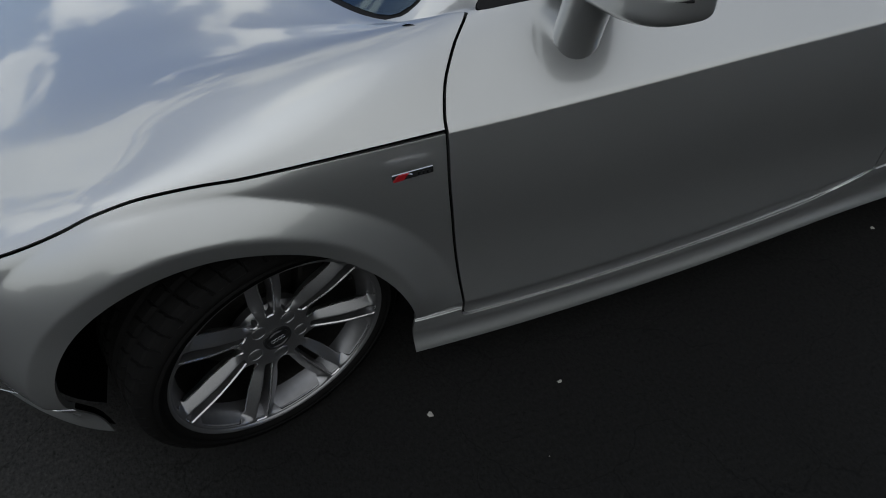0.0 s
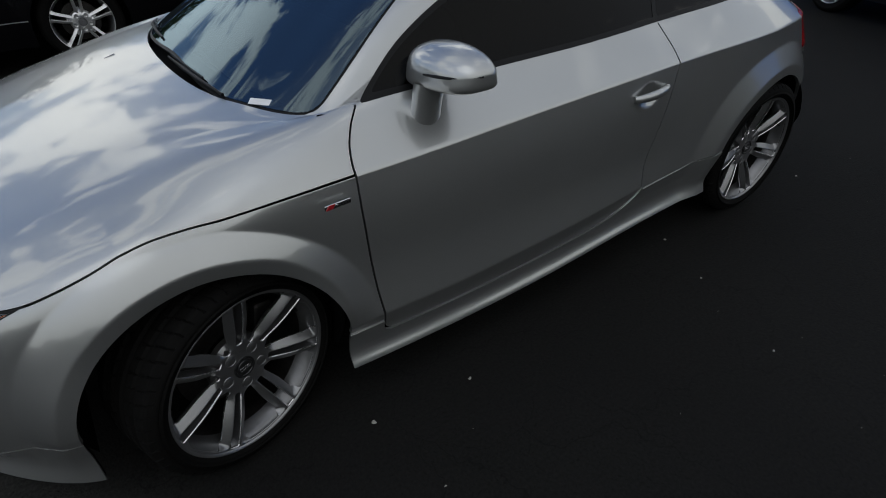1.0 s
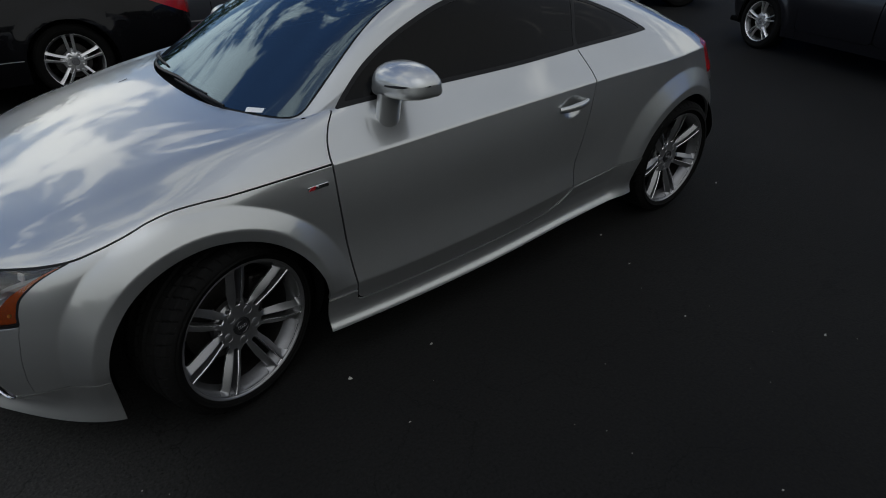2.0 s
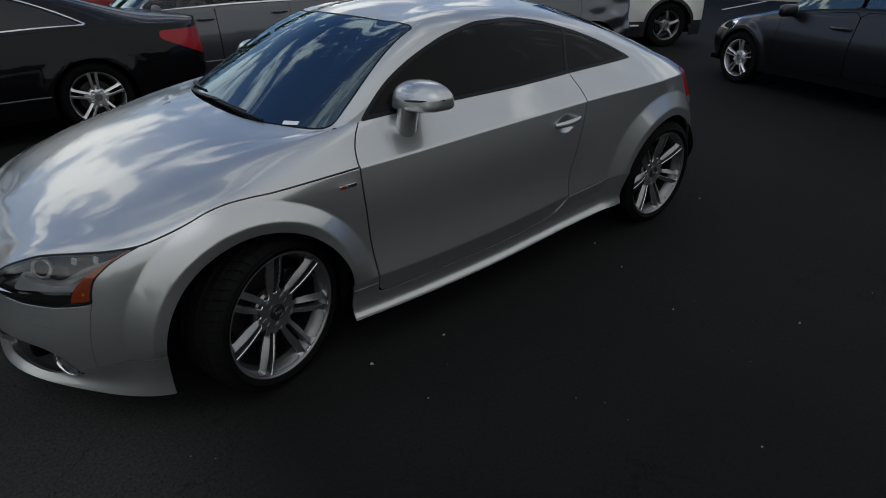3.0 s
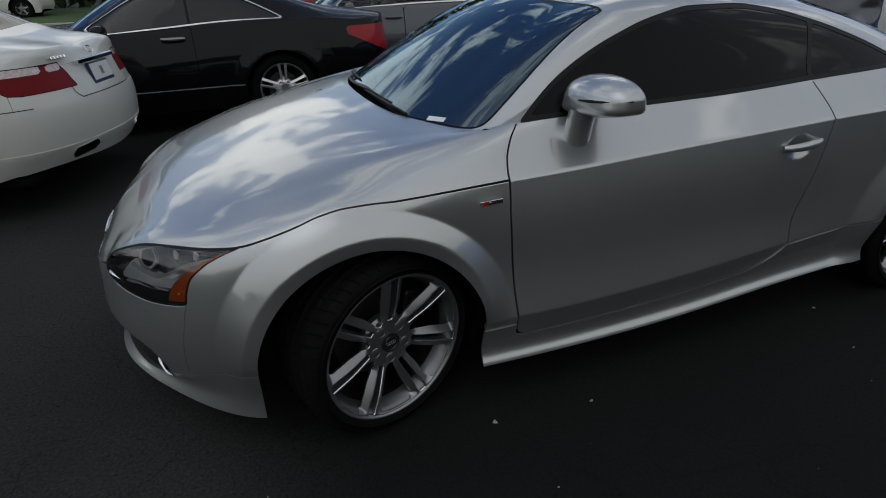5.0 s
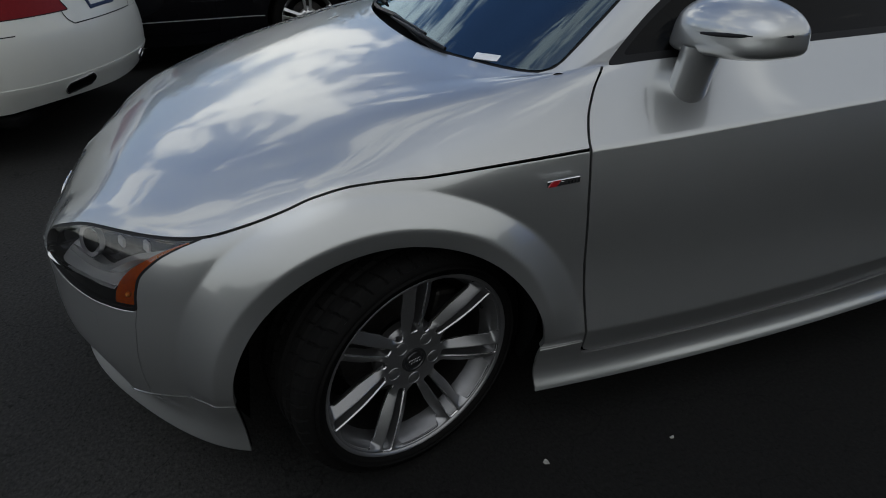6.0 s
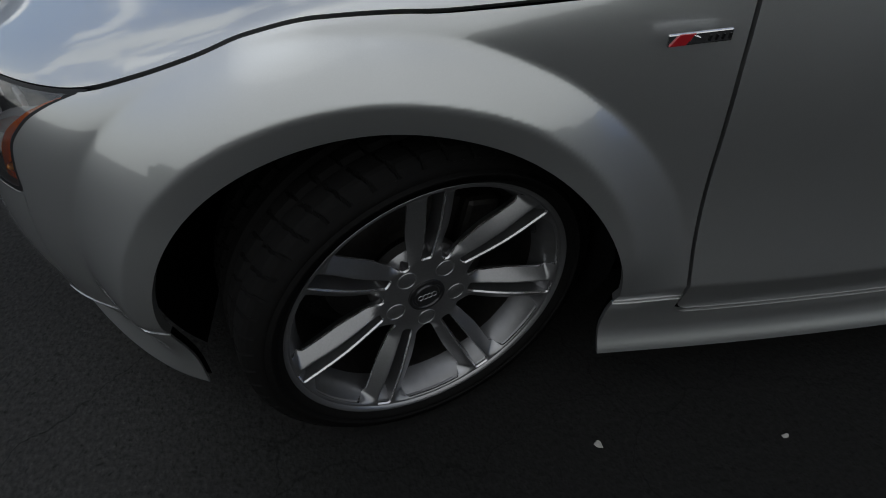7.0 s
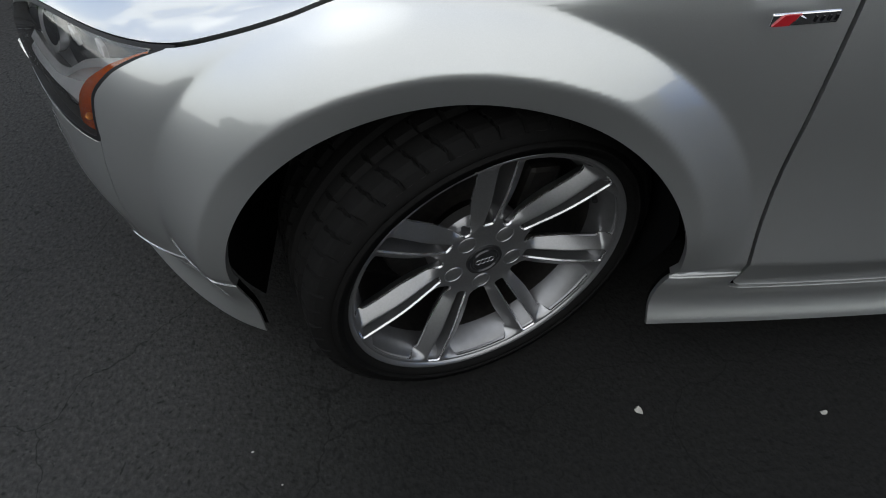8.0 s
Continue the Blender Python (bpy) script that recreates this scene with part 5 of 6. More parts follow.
    def flare(grid, s, v):
        for arch in arches:
            q = arch_field(grid[..., 0], grid[..., 2], arch)
            grid[..., 1] -= 0.016 * np.clip((1.26 - q) / 0.14, 0, 1) * np.clip((-grid[..., 1] - h + 0.3) / 0.1, 0, 1)
        if dent:
            x, z = grid[..., 0], grid[..., 2]
            push = np.clip((x - tail + 0.9) / 0.5, 0, 1) * np.clip((1.05 - z) / 0.3, 0, 1)
            grid[..., 1] += dent * push * (np.sin(9 * x + 14 * z) + 0.7 * np.sin(23 * z - 11 * x + 1)) * np.sign(-grid[..., 1])
        return grid

    skin = Skin([bottom, lower, bulge, shoulder, rail, middle], [n(8), n(16), n(22), n(16), n(22), n(18), n(18), n(8)], [n(6), n(10), n(12), n(12), n(12)],
                {(3, 4): 1.0, (3, 5): 1.0, (6, 4): 0.6, (6, 5): 0.6, (4, 5): 0.3}, {1: (0, 1, 0.5), 3: (1.5, 2.5, 0.8)}, flare)
    f = skin.flat
    s, v, x, y, z = f["s"], f["v"], f["x"], f["y"], f["z"]
    wheels = np.minimum(arch_field(x, z, arches[0]), arch_field(x, z, arches[1])) * 0.4 - 0.4
    window = soft_min((v - 3 - glass_low) * 0.38, (3.93 - v) * 0.38, (s - 3.10) * 0.5, (window_end - s) * 0.5, k=0.05)
    if wedge:
        # the side windows run out in a point towards the tail
        back = np.clip(wedge[0] - x, -1, 1.2)
        window = soft_min(window, 0.62 * back - 0.25 * back * np.abs(back) - (z - wedge[1]), k=0.012)
    front_glass = soft_min((s - 3.04) * 0.7, (3.95 - s) * 0.7, (v - 4.05) * 0.5, k=0.05)
    rear_glass = soft_min((s - 5.10) * 0.6, (5.90 - s) * 0.6, (v - 4.08) * 0.5, k=0.05)
    lamps = -np.ones_like(x)
    lamp_fields = []
    if tail_lamp:
        if callable(tail_lamp):
            fld = tail_lamp(x, y, z)
        else:
            z0, z1, s0, s1, x0 = tail_lamp
            fld = soft_min(z - z0 - lamp_slope * np.maximum(tail - 0.10 - x, 0), z1 - z, (s - s0) * 0.4, (s1 - s) * 0.4, x - x0, k=0.03)
        lamp_fields.append(("tail_lamp", fld, DARK_RED if paint == WHITE_PAINT else RED_LENS, "red tail lamp"))
        lamps = np.maximum(lamps, fld)
    if head_lamp:
        z0, z1, s0, s1 = head_lamp
        fld = soft_min(z - z0, z1 - z, (s - s0) * 0.4, (s1 - s) * 0.4, k=0.03)
        lamp_fields.append(("head_lamp", fld, CHROME, "bright headlamp"))
        lamps = np.maximum(lamps, fld)
    body_cut = [wheels, -window - 0.001, -front_glass, -rear_glass, -lamps]
    shut = np.ones_like(x)
    for a, b in doors:
        field = soft_min(x - a - 0.06 * (0.9 - z) * 0, b - x, z - 0.30, (3.06 - v) * 0.35, wheels - 0.03, k=0.04)
        shut = np.minimum(shut, -field - 0.004)
        for side in "LR":
            skin.panel("door", [field, -window - 0.001], paint, car, sides=side, rim=0.01)
    lid = soft_min((2.85 - s) * 0.6, (v - 3.02) * 0.4, (s - 0.4) * 0.4, k=0.04)
    skin.panel("bonnet", [lid - 0.004], paint, car, sides="LR", rim=0.01)
    if cladding:
        skin.panel("cladding", [0.44 - z, wheels], PLASTIC, car, "black lower cladding", sides="LR", offset=0.006, rim=0.02)
        for side in "LR":
            for half in (base / 2 - x, x - base / 2):
                skin.panel("arch_trim", [0.045 - wheels, wheels, z - 0.44, half], PLASTIC, car, "black wheel arch trim", sides=side, offset=0.010, rim=0.02)
        skin.panel("rear_bumper", [0.66 - z, z - 0.445, (s - 6.45) * 0.4], PLASTIC, car, "black plastic rear bumper", sides="LR", offset=0.03, rim=0.05)
        for sg in (-1, 1):
            bm = bmesh.new()
            box(bm, (base - 1.1, 0.07, 0.035), (base / 2, sg * (h + 0.035), 0.375), 0.012)
            part("side_step", bm, ALLOY_BRIGHT, car, "silver side step", smooth=40)
    skin.panel("front_bumper", body_cut + [shut, -lid, (1.25 - s) * 0.3 - 0.001], paint, car, sides="LR", rim=0.012)
    for side in "LR":
        skin.panel("front_wing", body_cut + [shut, -lid, (s - 1.25) * 0.3 - 0.001, (3.02 - s) * 0.4 - 0.001], paint, car, sides=side, rim=0.012)
    end = max(b for a, b in doors)
    behind = (s - 3.02) * 0.4 - 0.001
    for side in "LR":
        skin.panel("sill", body_cut + [shut, behind, end - 0.001 - x, 0.31 - z], paint, car, sides=side, rim=0.012)
        skin.panel("rear_wing", body_cut + [shut, behind, x - end - 0.001, (3.0 - v) * 0.3 - 0.001, (7.0 - s) * 0.4 - 0.001], paint, car, sides=side, rim=0.012)
    skin.panel("tail", body_cut + [(s - 7.0) * 0.4 - 0.001, (3.0 - v) * 0.3 - 0.001], paint, car, sides="LR", rim=0.012)
    skin.panel("body", body_cut + [shut, -lid, behind, (v - 3.0) * 0.3 - 0.001], paint, car, sides="LR", rim=0.012)
    skin.panel("inner_shell", [wheels, -window, -front_glass, -rear_glass], UNDER, car, sides="LR", offset=-0.02, rim=0.0)
    cuts = [-9] + list(pillars) + [99]
    for side in "LR":
        for a, b in zip(cuts, cuts[1:]):
            skin.panel("window_pane", [window - 0.012, x - a - post, b - post - x], pane, car, "dark window pane", sides=side, offset=-0.004, rim=0.004)
        gaps = np.min([np.abs(x - p) for p in pillars] + [np.full_like(x, 9.0)], axis=0)
        skin.panel("window_frame", [window, -soft_min(window - 0.014, gaps - post + 0.001, k=0.001)], TRIM, car, "black window frame", sides=side, offset=-0.002, rim=0.01)
        if chrome:
            skin.panel("window_trim", [window + 0.008, 0.004 - window], CHROME, car, "chrome window surround", sides=side, offset=0.003, rim=0.008)
            skin.panel("sill_trim", [0.007 - np.abs(z - sill_z), wheels - 0.02, x - 0.3, base - 0.3 - x], ALLOY_BRIGHT, car, "chrome sill strip", sides=side, offset=0.004, rim=0.008)
        for what, fld, m, lab in lamp_fields:
            skin.panel(what, [fld], m, car, lab, sides=side, offset=0.001, rim=0.02)
        for hx, hz in handles:
            sg = -1 if side == "L" else 1
            bm = bmesh.new()
            tube(bm, [(hx - 0.10 + 0.2 * k / 8, sg * (h + 0.001 + 0.030 * math.sin(math.pi * k / 8) ** 0.5), hz) for k in range(9)], 0.013, 8, 1.2)
            part("door_handle", bm, handle_paint or (CHROME if chrome else paint), car)
        sg = -1 if side == "L" else 1
        bm = bmesh.new()
        box(bm, (0.11, 0.20, 0.13), (xs[3] + 0.16, sg * (h + 0.06), belt[0] + 0.04), 0.045, (0, 0, sg * 8), 3)
        box(bm, (0.06, 0.12, 0.04), (xs[3] + 0.16, sg * (h - 0.05), belt[0] - 0.01), 0.015)
        part("wing_mirror", bm, paint, car, smooth=50)
        for cx in (0.0, base):
            wheel("wheel", car, pose(cx, sg * (h - 0.115), wheel_r, 0, 0, 0 if sg < 0 else 180), wheel_r, rim, 0.215, spokes, alloy, twin=twin, phase=90, fine=False, sag=0.02, rib=rib)
            bm = bmesh.new()
            rows = []
            for i in range(25):
                t = radians(-10 + 200 * i / 24)
                rows.append([bm.verts.new((cx + (wheel_r + 0.05) * math.cos(t), sg * yy, wheel_r + (wheel_r + 0.05) * math.sin(t))) for yy in (h - 0.03, h - 0.35)])
            for p, q in zip(rows, rows[1:]):
                bm.faces.new((p[0], q[0], q[1], p[1]))
            bm.faces.new([r[1] for r in rows])
            part("wheel_well", bm, UNDER, car)
    skin.panel("windshield", [front_glass], WINDSHIELD, car, sides="LR", offset=-0.002, rim=0.004)
    skin.panel("rear_window", [rear_glass], TINT, car, sides="LR", offset=-0.002, rim=0.004)
    bm = bmesh.new()
    box(bm, (tail - nose - 0.5, width - 0.3, 0.06), ((tail + nose) / 2, 0, 0.25), 0.02)
    part("floor_pan", bm, UNDER, car)
    bm = bmesh.new()
    box(bm, (1.2, width - 0.45, 0.35), (cowl[0] + 1.0, 0, 0.55), 0.1)
    for sx in (cowl[0] + 0.95, cowl[0] + 1.85):
        for sy in (-0.38, 0.38):
            box(bm, (0.14, 0.48, 0.72), (sx, sy, belt[0] - 0.25), 0.06, (0, 14, 0))
            box(bm, (0.09, 0.26, 0.17), (sx + 0.10, sy, belt[0] + 0.16), 0.04, (0, 10, 0))
    part("seats", bm, CLOTH, car, "dark car seats", smooth=50)
    return car, skin


def from_wheel(base, left_y, hub, turn, rear=True):
    """The pose of a car whose near left hub stands at hub."""
    m = pose(0, 0, 0, 0, 0, turn)
    off = m @ Vector((base if rear else 0.0, left_y, 0))
    return pose(hub[0] - off[0], hub[1] - off[1], 0, 0, 0, turn)


CLEAR_TINT = pane_glass("grey_window_glass", (0.72, 0.78, 0.76))
COUPE_PANE = pane_glass("dark_mirroring_glass", (0.02, 0.02, 0.022), 1.55)
MIRROR_PANE = pane_glass("green_window_glass", (0.75, 0.86, 0.80), 2.6, (0.86, 1.0, 0.93))

parked_car("coupe_car", "black two-door luxury coupe with chrome window surrounds", from_wheel(2.955, -0.90, (0.225, 3.93), 2.0), BLACK_PAINT,
           -0.92, 2.955, 4.26, 1.87, (0.918, 0.975), 0.86, (1.02, 0.955), (1.84, 1.372), (2.34, 1.368), (3.55, 1.04), 0.985, 0.335, 0.252, 5, (2.155,), ((1.02, 2.16),),
           alloy=ALLOY_BRIGHT, pane=COUPE_PANE, sill_z=0.404, post=0.012, chrome=True, twin=True, handles=((1.99, 0.872),), tail_lamp=(0.605, 0.895, 6.0, 7.6, 3.66), lamp_slope=0.433, window_end=6.3, rib=0.9, wedge=(3.06, 0.985), handle_paint=ALLOY_DARK)
parked_car("sedan_car", "dark grey four-door sedan with chrome window line", from_wheel(3.035, -0.90, (3.35, 5.22), -3.0), GREY_PAINT,
           -0.93, 3.035, 4.15, 1.87, (0.96, 1.0), 0.78, (0.55, 0.96), (1.36, 1.46), (2.65, 1.44), (3.62, 1.07), 1.03, 0.335, 0.235, 5, (1.62, 2.64), ((0.76, 1.635), (1.645, 2.64)),
           chrome=True, pane=CLEAR_TINT, handles=((1.50, 0.87), (2.48, 0.90)), tail_lamp=(0.70, 0.92, 6.85, 7.5, 3.6), handle_paint=GREY_PAINT)


def saloon_lamp(x, y, z):
    return soft_min(z - 0.765 - 0.75 * np.maximum(3.86 - x, 0), 0.922 - z, -y - 0.340 - (z - 0.843) * 0.26, x - 3.50, k=0.004)


saloon, saloon_skin = parked_car("saloon_car", "white four-door saloon seen from behind with red tail lamps", None, WHITE_PAINT,
           -0.93, 2.97, 4.10, 1.87, (0.95, 0.97), 0.87, (0.65, 0.99), (1.45, 1.45), (2.60, 1.43), (3.50, 1.04), 1.00, 0.335, 0.235, 5, (1.72, 2.72), ((0.70, 1.74), (1.78, 2.7)),
           chrome=True, pane=CLEAR_TINT, handles=((1.58, 0.86), (2.58, 0.88)), tail_lamp=saloon_lamp, steps=1.3, tail_low=0.30, tail_in=0.06)
m_saloon = pose(0, 0, 0, 0, 0, -16.0)
off = m_saloon @ Vector((4.10, 0, 0))
saloon.matrix_world = pose(-1.12 - off[0], 2.42 - off[1], 0, 0, 0, -16.0)


def saloon_rear():
    f = saloon_skin.flat
    s, v, x, y, z = f["s"], f["v"], f["x"], f["y"], f["z"]
    lamp = saloon_lamp(x, y, z)
    for side in "LR":
        for half in (y + 0.492, -0.506 - y):
            saloon_skin.panel("lamp_band", [soft_min(lamp - 0.006, z - 0.874, half, k=0.004)], LAMP_CLEAR, saloon, "clear upper band of the tail lamp", sides=side, offset=0.003, rim=0.01)
        saloon_skin.panel("lamp_border", [lamp - 0.0002, 0.005 - lamp], TRIM, saloon, "dark border of the tail lamp", sides=side, offset=0.0016, rim=0.0)
        # the bumper's joint with the rear wing
        saloon_skin.panel("wing_joint", [0.6928 - z, z - 0.6872, x - 3.40, 3.935 - x], TRIM, saloon, sides=side, offset=0.0075, rim=0.0)
    saloon_skin.panel("bumper_cover", [0.686 - z, z - 0.36, (s - 6.35) * 0.4], WHITE_PAINT, saloon, sides="LR", offset=0.007, rim=0.02)
    saloon_skin.panel("bumper_lip", [0.43 - z, z - 0.30, (s - 6.6) * 0.4], WHITE_PAINT, saloon, sides="LR", offset=0.012, rim=0.03)
    lid = soft_min(0.378 - np.abs(y), z - 0.694, k=0.012)
    saloon_skin.panel("boot_joint", [0.0030 - lid, lid + 0.0030, x - 3.6, 0.768 - z], TRIM, saloon, "fine dark joint round the boot lid", sides="LR", offset=0.003, rim=0.0)
    bm = bmesh.new()
    box(bm, (0.026, 0.50, 0.030), (4.046, 0, 0.905), 0.007)
    part("chrome_garnish", bm, CHROME, saloon, "chrome strip over the number plate")
    bm = bmesh.new()
    box(bm, (0.020, 0.286, 0.140), (4.058, 0, 0.812), 0.005, (0, -12, 0))
    plate = part("number_plate", bm, BLUE_FRAME, saloon, "white plate in a dark blue frame")
    bm = bmesh.new()
    box(bm, (0.006, 0.266, 0.108), (4.0670, 0, 0.818), 0.003, (0, -12, 0))
    part("plate_field", bm, LABEL_WHITE, plate, "plain white field")
    bm = bmesh.new()
    box(bm, (0.004, 0.040, 0.055), (4.0705, 0.0, 0.818), 0.004, (0, -12, 0))
    part("plate_mark", bm, ALLOY_DARK, plate)
    bm = bmesh.new()
    lathe(bm, [(0.030, 0.0), (0.034, 0.004), (0.038, 0.0), (0.034, -0.003)], 28, True)
    bmesh.ops.transform(bm, matrix=pose(4.010, 0.02, 0.957, -36, 0, 90) @ Matrix.Diagonal((1.2, 1, 0.85, 1)), verts=bm.verts)
    part("boot_emblem", bm, CHROME, saloon, "oval chrome emblem")
    bm = bmesh.new()
    for k in range(5):
        box(bm, (0.012, 0.020, 0.020), (4.008 - 0.005 * k, -0.318 - 0.030 * k, 0.950), 0.002, (0, -30, 8))
    part("boot_marks", bm, CHROME, saloon)
    for side in "LR":
        outlet = soft_min(0.034 - np.abs(z - 0.378 - (y + 0.40) * 0.10), 0.115 - np.abs(y + 0.40), x - 3.0, k=0.02)
        exhaust = saloon_skin.panel("exhaust_trim", [outlet, 0.007 - outlet], CHROME, saloon, "chrome exhaust outlet let into the bumper", sides=side, offset=0.0175, rim=0.02)
        saloon_skin.panel("exhaust_hole", [outlet - 0.006], UNDER, exhaust, "dark exhaust opening", sides=side, offset=0.0135, rim=0.0)


saloon_rear()
parked_car("suv_car", "white off-road estate with black lower cladding", from_wheel(2.86, -0.92, (9.12, 3.40), -30.0), WHITE_PAINT,
           -0.9, 2.86, 3.78, 1.94, (1.12, 1.15), 1.02, (0.55, 1.15), (1.25, 1.74), (3.0, 1.72), (3.55, 1.30), 1.22, 0.362, 0.245, 5, (1.62, 2.55), ((0.72, 1.633), (1.645, 2.5)),
           tail_lamp=(0.95, 1.5, 6.5, 7.4, 3.3), handles=((1.5, 1.0), (2.4, 1.02)), cladding=True, alloy=ALLOY, rib=0.85)
parked_car("hatchback_car", "slate grey hatchback with a crumpled rear corner", pose(4.63, 4.91, 0, 0, 0, -32.0), GREY_PAINT,
           -0.85, 2.6, 3.35, 1.78, (0.95, 1.02), 0.86, (0.62, 1.0), (1.35, 1.46), (2.6, 1.40), (3.15, 1.05), 1.0, 0.315, 0.22, 5, (1.55, 2.4), ((0.7, 1.55), (1.6, 2.4)), pane=CLEAR_TINT, handles=((1.4, 0.86),), dent=0.035)
parked_car("compact_car", "charcoal black compact car with silver alloy wheels", from_wheel(2.65, -0.90, (6.96, 0.97), -110.0, rear=False), DARK_PAINT,
           -0.88, 2.65, 3.5, 1.82, (0.87, 0.95), 0.80, (0.30, 0.93), (1.05, 1.42), (2.5, 1.40), (3.15, 1.06), 1.0, 0.307, 0.225, 5, (1.42, 2.35), ((0.522, 1.455), (1.466, 2.3)),
           alloy=ALLOY_BRIGHT, twin=True, rib=0.6, pane=MIRROR_PANE, handles=((1.30, 0.78), (2.15, 0.80)), head_lamp=(0.62, 0.78, 0.9, 1.75))


# ---- far things ----
BLUE_WALL = material("blue_painted_wall", (0.02, 0.20, 0.62), 0.6, grain=0.05, stain=0.06, stain_scale=0.8)
CONCRETE = material("kerb_concrete", (0.42, 0.41, 0.39), 0.85, grain=0.15, grain_scale=40, stain=0.15, stain_scale=2, bump=0.2, bump_scale=120)
LINE_PAINT = material("white_line_paint", (0.6, 0.6, 0.58), 0.7, grain=0.2, grain_scale=50, stain=0.2, stain_scale=3)
GRASS = material("mown_grass", (0.055, 0.095, 0.025), 0.9, grain=0.5, grain_scale=30, stain=0.3, stain_scale=0.6)
LEAF = material("dark_foliage", (0.035, 0.06, 0.02), 0.7, grain=0.5, grain_scale=3)
BARK = material("bark", (0.10, 0.08, 0.06), 0.9, grain=0.4, grain_scale=20, bump=0.5, bump_scale=40)
BIT = material("pale_litter", (0.34, 0.33, 0.30), 0.8, grain=0.2)


def far_wall():
    wall = thing("blue_building", "bright blue painted wall with a pale kerb at its foot", "building")
    bm = bmesh.new()
    box(bm, (0.3, 34, 4.2), (20.6, -1.0, 2.25), 0.02)
    part("wall", bm, BLUE_WALL, wall)
    bm = bmesh.new()
    box(bm, (0.34, 34.04, 0.16), (20.6, -1.0, 0.08), 0.01)
    part("plinth", bm, CONCRETE, wall, "pale concrete plinth")
    for k in range(4):
        bm = bmesh.new()
        box(bm, (3.6, 0.10, 0.004), (18.4, 6.6 - 2.7 * k, 0.002), 0, (0, 0, 8))
        tagged(part("bay_line", bm, LINE_PAINT), "white painted parking bay line on asphalt", "road marking", "bay lines")


def verge():
    rng = random.Random(5)
    bm = bmesh.new()
    box(bm, (120, 0.2, 0.14), (-30, 21.0, 0.07), 0.02)
    tagged(part("kerb", bm, CONCRETE), "pale concrete kerb along the grass", "kerb", kind="structure")
    bm = bmesh.new()
    nx, ny = 60, 12
    grid = [[bm.verts.new((-90 + 120 * i / nx, 21.1 + 9 * j / ny, 0.12 + 0.03 * rng.random() + 0.01 * j)) for j in range(ny + 1)] for i in range(nx + 1)]
    for i in range(nx):
        for j in range(ny):
            bm.faces.new((grid[i][j], grid[i + 1][j], grid[i + 1][j + 1], grid[i][j + 1]))
    tagged(part("grass", bm, GRASS), "mown green grass verge", "grass", kind="stuff")
    for k in range(14):
        tree = thing("tree", "dark leafy tree beyond the grass verge", "tree", "trees along the verge", pose(-34 + 3.6 * k + rng.uniform(-1, 1), 29.5 + rng.uniform(-1.5, 2), 0.1, 0, 0, rng.uniform(0, 360)))
        bm = bmesh.new()
        tube(bm, [(0, 0, -0.1), (0.05, 0.02, 1.2), (0.0, 0.1, 2.6), (0.1, 0.0, 4.5)], [0.22, 0.17, 0.13, 0.05], 9)
        for b in range(5):
            a = b * 1.3
            tube(bm, [(0.03, 0.05, 1.8 + 0.4 * b), (0.9 * math.cos(a), 0.9 * math.sin(a), 2.8 + 0.4 * b), (1.7 * math.cos(a), 1.7 * math.sin(a), 3.3 + 0.45 * b)], [0.07, 0.05, 0.02], 6)
        part("trunk", bm, BARK, tree)
        verts, faces = [], []
        for c in range(900):
            th, ph, rr = rng.uniform(0, 6.283), math.acos(rng.uniform(-0.7, 1)), rng.uniform(0.55, 1.0) * (1 + 0.25 * math.sin(3 * c))
            p = Vector((2.6 * rr * math.sin(ph) * math.cos(th), 2.6 * rr * math.sin(ph) * math.sin(th), 3.6 + 2.3 * rr * math.cos(ph)))
            m = Euler((rng.uniform(0, 6), rng.uniform(0, 6), rng.uniform(0, 6))).to_matrix()
            sz = rng.uniform(0.14, 0.3)
            i0 = len(verts)
            verts += [tuple(p + m @ Vector(q)) for q in ((-sz, 0, 0), (0, -sz * 0.5, 0.04), (sz, 0, 0), (0, sz * 0.5, 0.04))]
            faces.append((i0, i0 + 1, i0 + 2, i0 + 3))
        link_mesh("crown", verts, faces, LEAF, tree)


def litter():
    """Small pale scraps lying on the asphalt."""
    rng = random.Random(11)
    spots = [(0.318, -0.999, 0.011), (0.682, -1.028, 0.008), (1.934, -0.871, 0.007), (1.816, -1.147, 0.006), (1.655, -1.561, 0.006), (1.99, -1.99, 0.008), (0.376, -1.316, 0.005), (1.12, -2.24, 0.005), (3.03, -0.89, 0.007)]
    spots += [(rng.uniform(-1.4, 3.5), rng.uniform(-2.6, -0.95), rng.uniform(0.0015, 0.003)) for _ in range(40)]
    for x, y, r in spots:
        bm = bmesh.new()
        n = 7
        base = [bm.verts.new((x + r * rng.uniform(0.5, 1.3) * math.cos(6.283 * k / n), y + r * rng.uniform(0.4, 1.0) * math.sin(6.283 * k / n), 0.0003)) for k in range(n)]
        top = [bm.verts.new((x + 0.7 * (v.co.x - x), y + 0.7 * (v.co.y - y), r * rng.uniform(0.2, 0.7))) for v in base]
        for k in range(n):
            bm.faces.new((base[k], base[(k + 1) % n], top[(k + 1) % n], top[k]))
        bm.faces.new(top)
        tagged(part("litter_scrap", bm, BIT), "tiny pale scrap lying on the asphalt", "litter", "scraps on the asphalt")


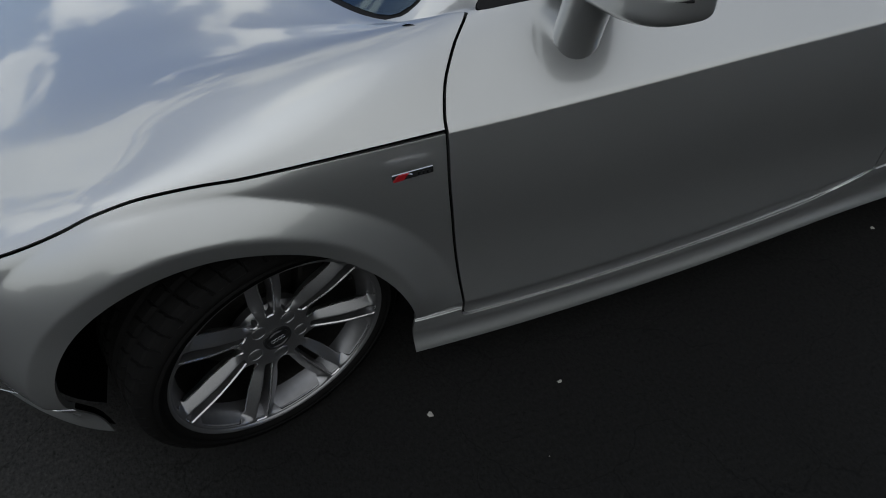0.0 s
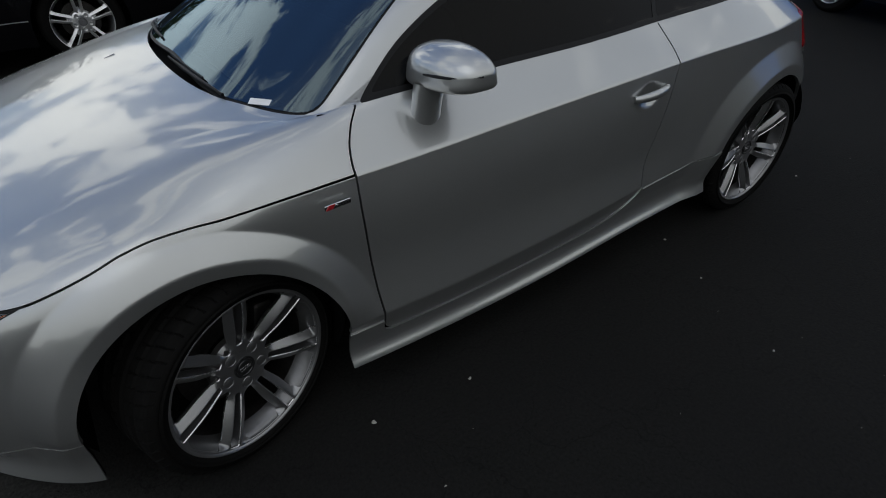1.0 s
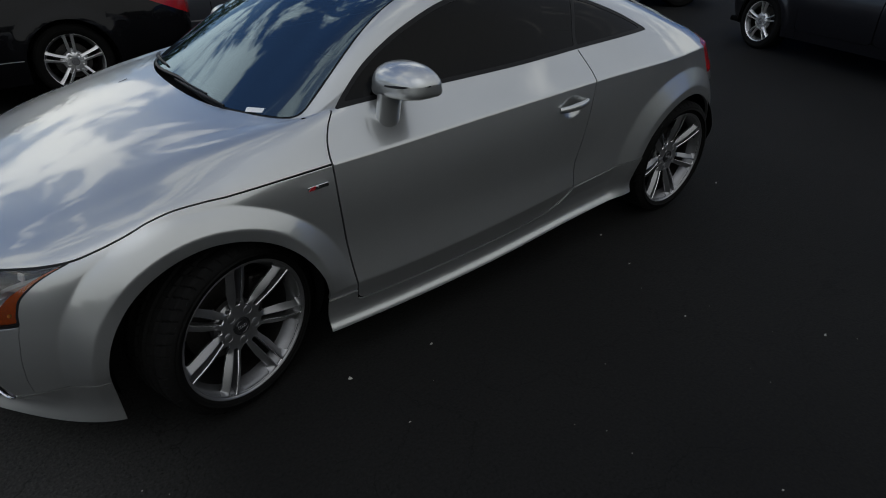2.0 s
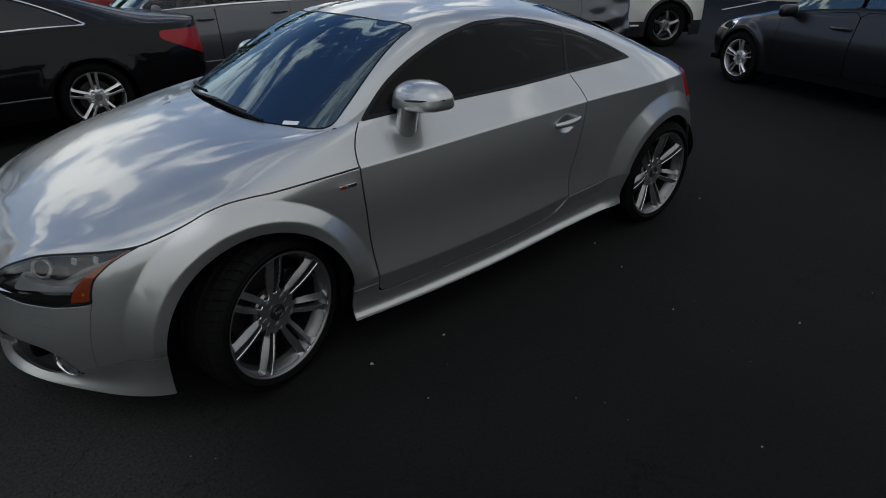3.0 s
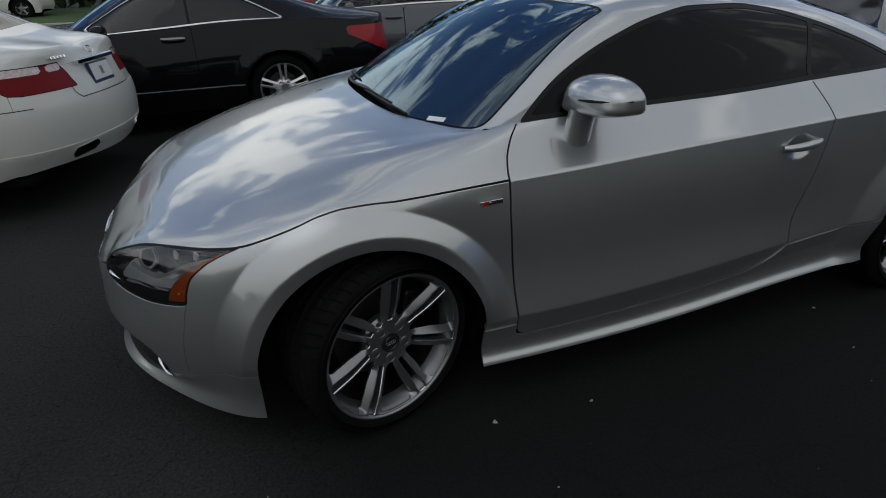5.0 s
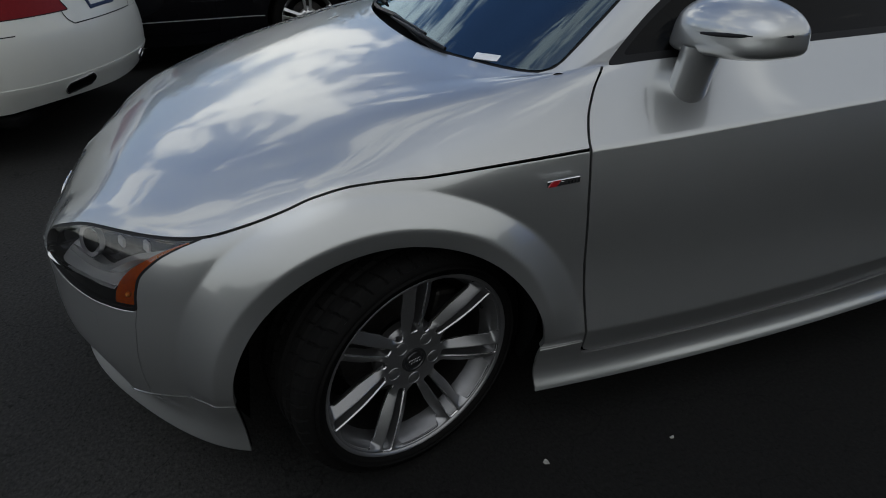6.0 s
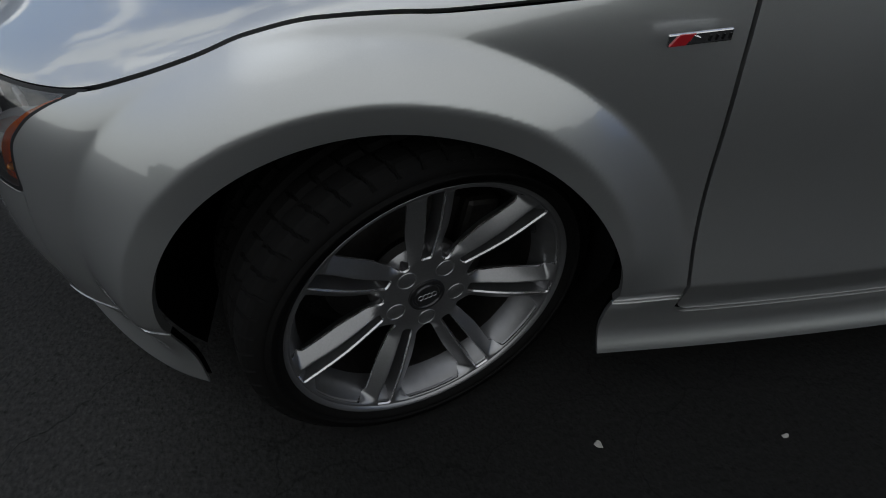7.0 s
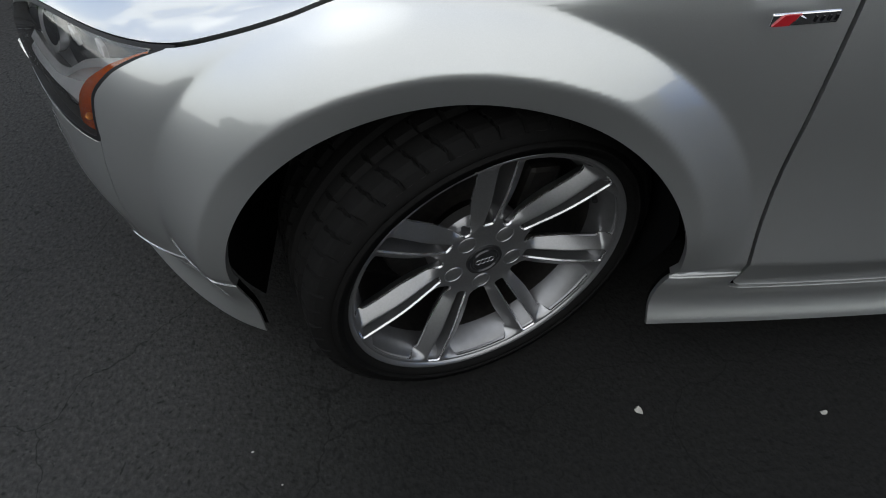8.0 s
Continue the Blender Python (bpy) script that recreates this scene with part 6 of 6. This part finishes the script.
def added_tree_belt():
    """Closes the car park behind the camera: unseen dark trees, added to darken reflections."""
    rng = random.Random(3)
    verts, faces = [], []
    for c in range(12000):
        x = rng.uniform(-70, 70)
        top = 3.0 + 0.7 * math.sin(x * 0.31) + 0.6 * math.sin(x * 0.83 + 1)
        p = Vector((x, -18 + rng.uniform(-2, 2) - 0.004 * x * x, top * rng.random() ** 0.8))
        m = Euler((rng.uniform(0, 6), rng.uniform(0, 6), rng.uniform(0, 6))).to_matrix()
        sz = rng.uniform(0.4, 0.9)
        i0 = len(verts)
        verts += [tuple(p + m @ Vector(q)) for q in ((-sz, 0, 0), (0, -sz * 0.6, 0.1), (sz, 0, 0), (0, sz * 0.6, 0.1))]
        faces.append((i0, i0 + 1, i0 + 2, i0 + 3))
    tagged(link_mesh("added_tree_belt", verts, faces, LEAF), "unseen dark belt of trees added behind the camera for reflections", "trees", kind="stuff")
    verts, faces = [], []
    for c in range(5000):
        x = rng.uniform(-60, 25)
        p = Vector((x, 34 + rng.uniform(-1.5, 1.5), (3.0 + 0.8 * math.sin(x * 0.4)) * rng.random() ** 0.8))
        m = Euler((rng.uniform(0, 6), rng.uniform(0, 6), rng.uniform(0, 6))).to_matrix()
        sz = rng.uniform(0.25, 0.6)
        i0 = len(verts)
        verts += [tuple(p + m @ Vector(q)) for q in ((-sz, 0, 0), (0, -sz * 0.6, 0.1), (sz, 0, 0), (0, sz * 0.6, 0.1))]
        faces.append((i0, i0 + 1, i0 + 2, i0 + 3))
    tagged(link_mesh("hedge", verts, faces, LEAF), "dark hedge behind the trees of the verge", "hedge", kind="stuff")


far_wall()
verge()
added_tree_belt()
litter()
PALE_TRIM = material("pale_grey_trim", (0.42, 0.40, 0.37), 0.6, grain=0.1)
pickup, _ = parked_car("pickup_car", "red pickup truck with pale wheel arch flares", from_wheel(3.4, 0.98, (2.85, 14.35), 184.0), RED_PAINT,
           -1.0, 3.4, 4.55, 2.0, (1.20, 1.22), 1.12, (0.6, 1.22), (1.2, 1.85), (2.1, 1.83), (2.5, 1.30), 1.25, 0.42, 0.24, 6, (1.5,), ((0.7, 1.5),), steps=0.7, group="cars farther off",
           tail_lamp=(0.85, 1.18, 6.9, 7.5, 3.9))
for sg in (-1, 1):
    for cx in (0.0, 3.4):
        bm = bmesh.new()
        tube(bm, [(cx + 0.50 * math.cos(radians(a)), sg * 1.01, 0.42 + 0.50 * math.sin(radians(a))) for a in range(-5, 186, 10)], 0.055, 10)
        part("arch_flare", bm, PALE_TRIM, pickup, "pale grey wheel arch flare", smooth=50)
parked_car("far_saloon_car", "white saloon parked behind the grey sedan", pose(6.9, 10.9, 0, 0, 0, 180.0), WHITE_PAINT,
           -0.93, 2.8, 3.8, 1.84, (0.95, 0.98), 0.88, (0.6, 0.99), (1.35, 1.44), (2.5, 1.42), (3.3, 1.04), 1.0, 0.33, 0.23, 5, (1.65, 2.6), ((0.70, 1.65), (1.662, 2.55)), steps=0.7, group="cars farther off")
parked_car("distant_car", "silver white crossover beyond the grass verge", pose(-9.6, 25.6, 0.13, 0, 0, 0), WHITE_PAINT,
           -0.9, 2.65, 3.55, 1.84, (1.08, 1.12), 1.0, (0.55, 1.1), (1.25, 1.66), (2.8, 1.62), (3.3, 1.25), 1.15, 0.35, 0.22, 5, (1.5, 2.45), ((0.7, 1.5), (1.55, 2.4)), steps=0.7, group="cars farther off", tail_lamp=(0.85, 1.1, 6.6, 7.3, 3.0))
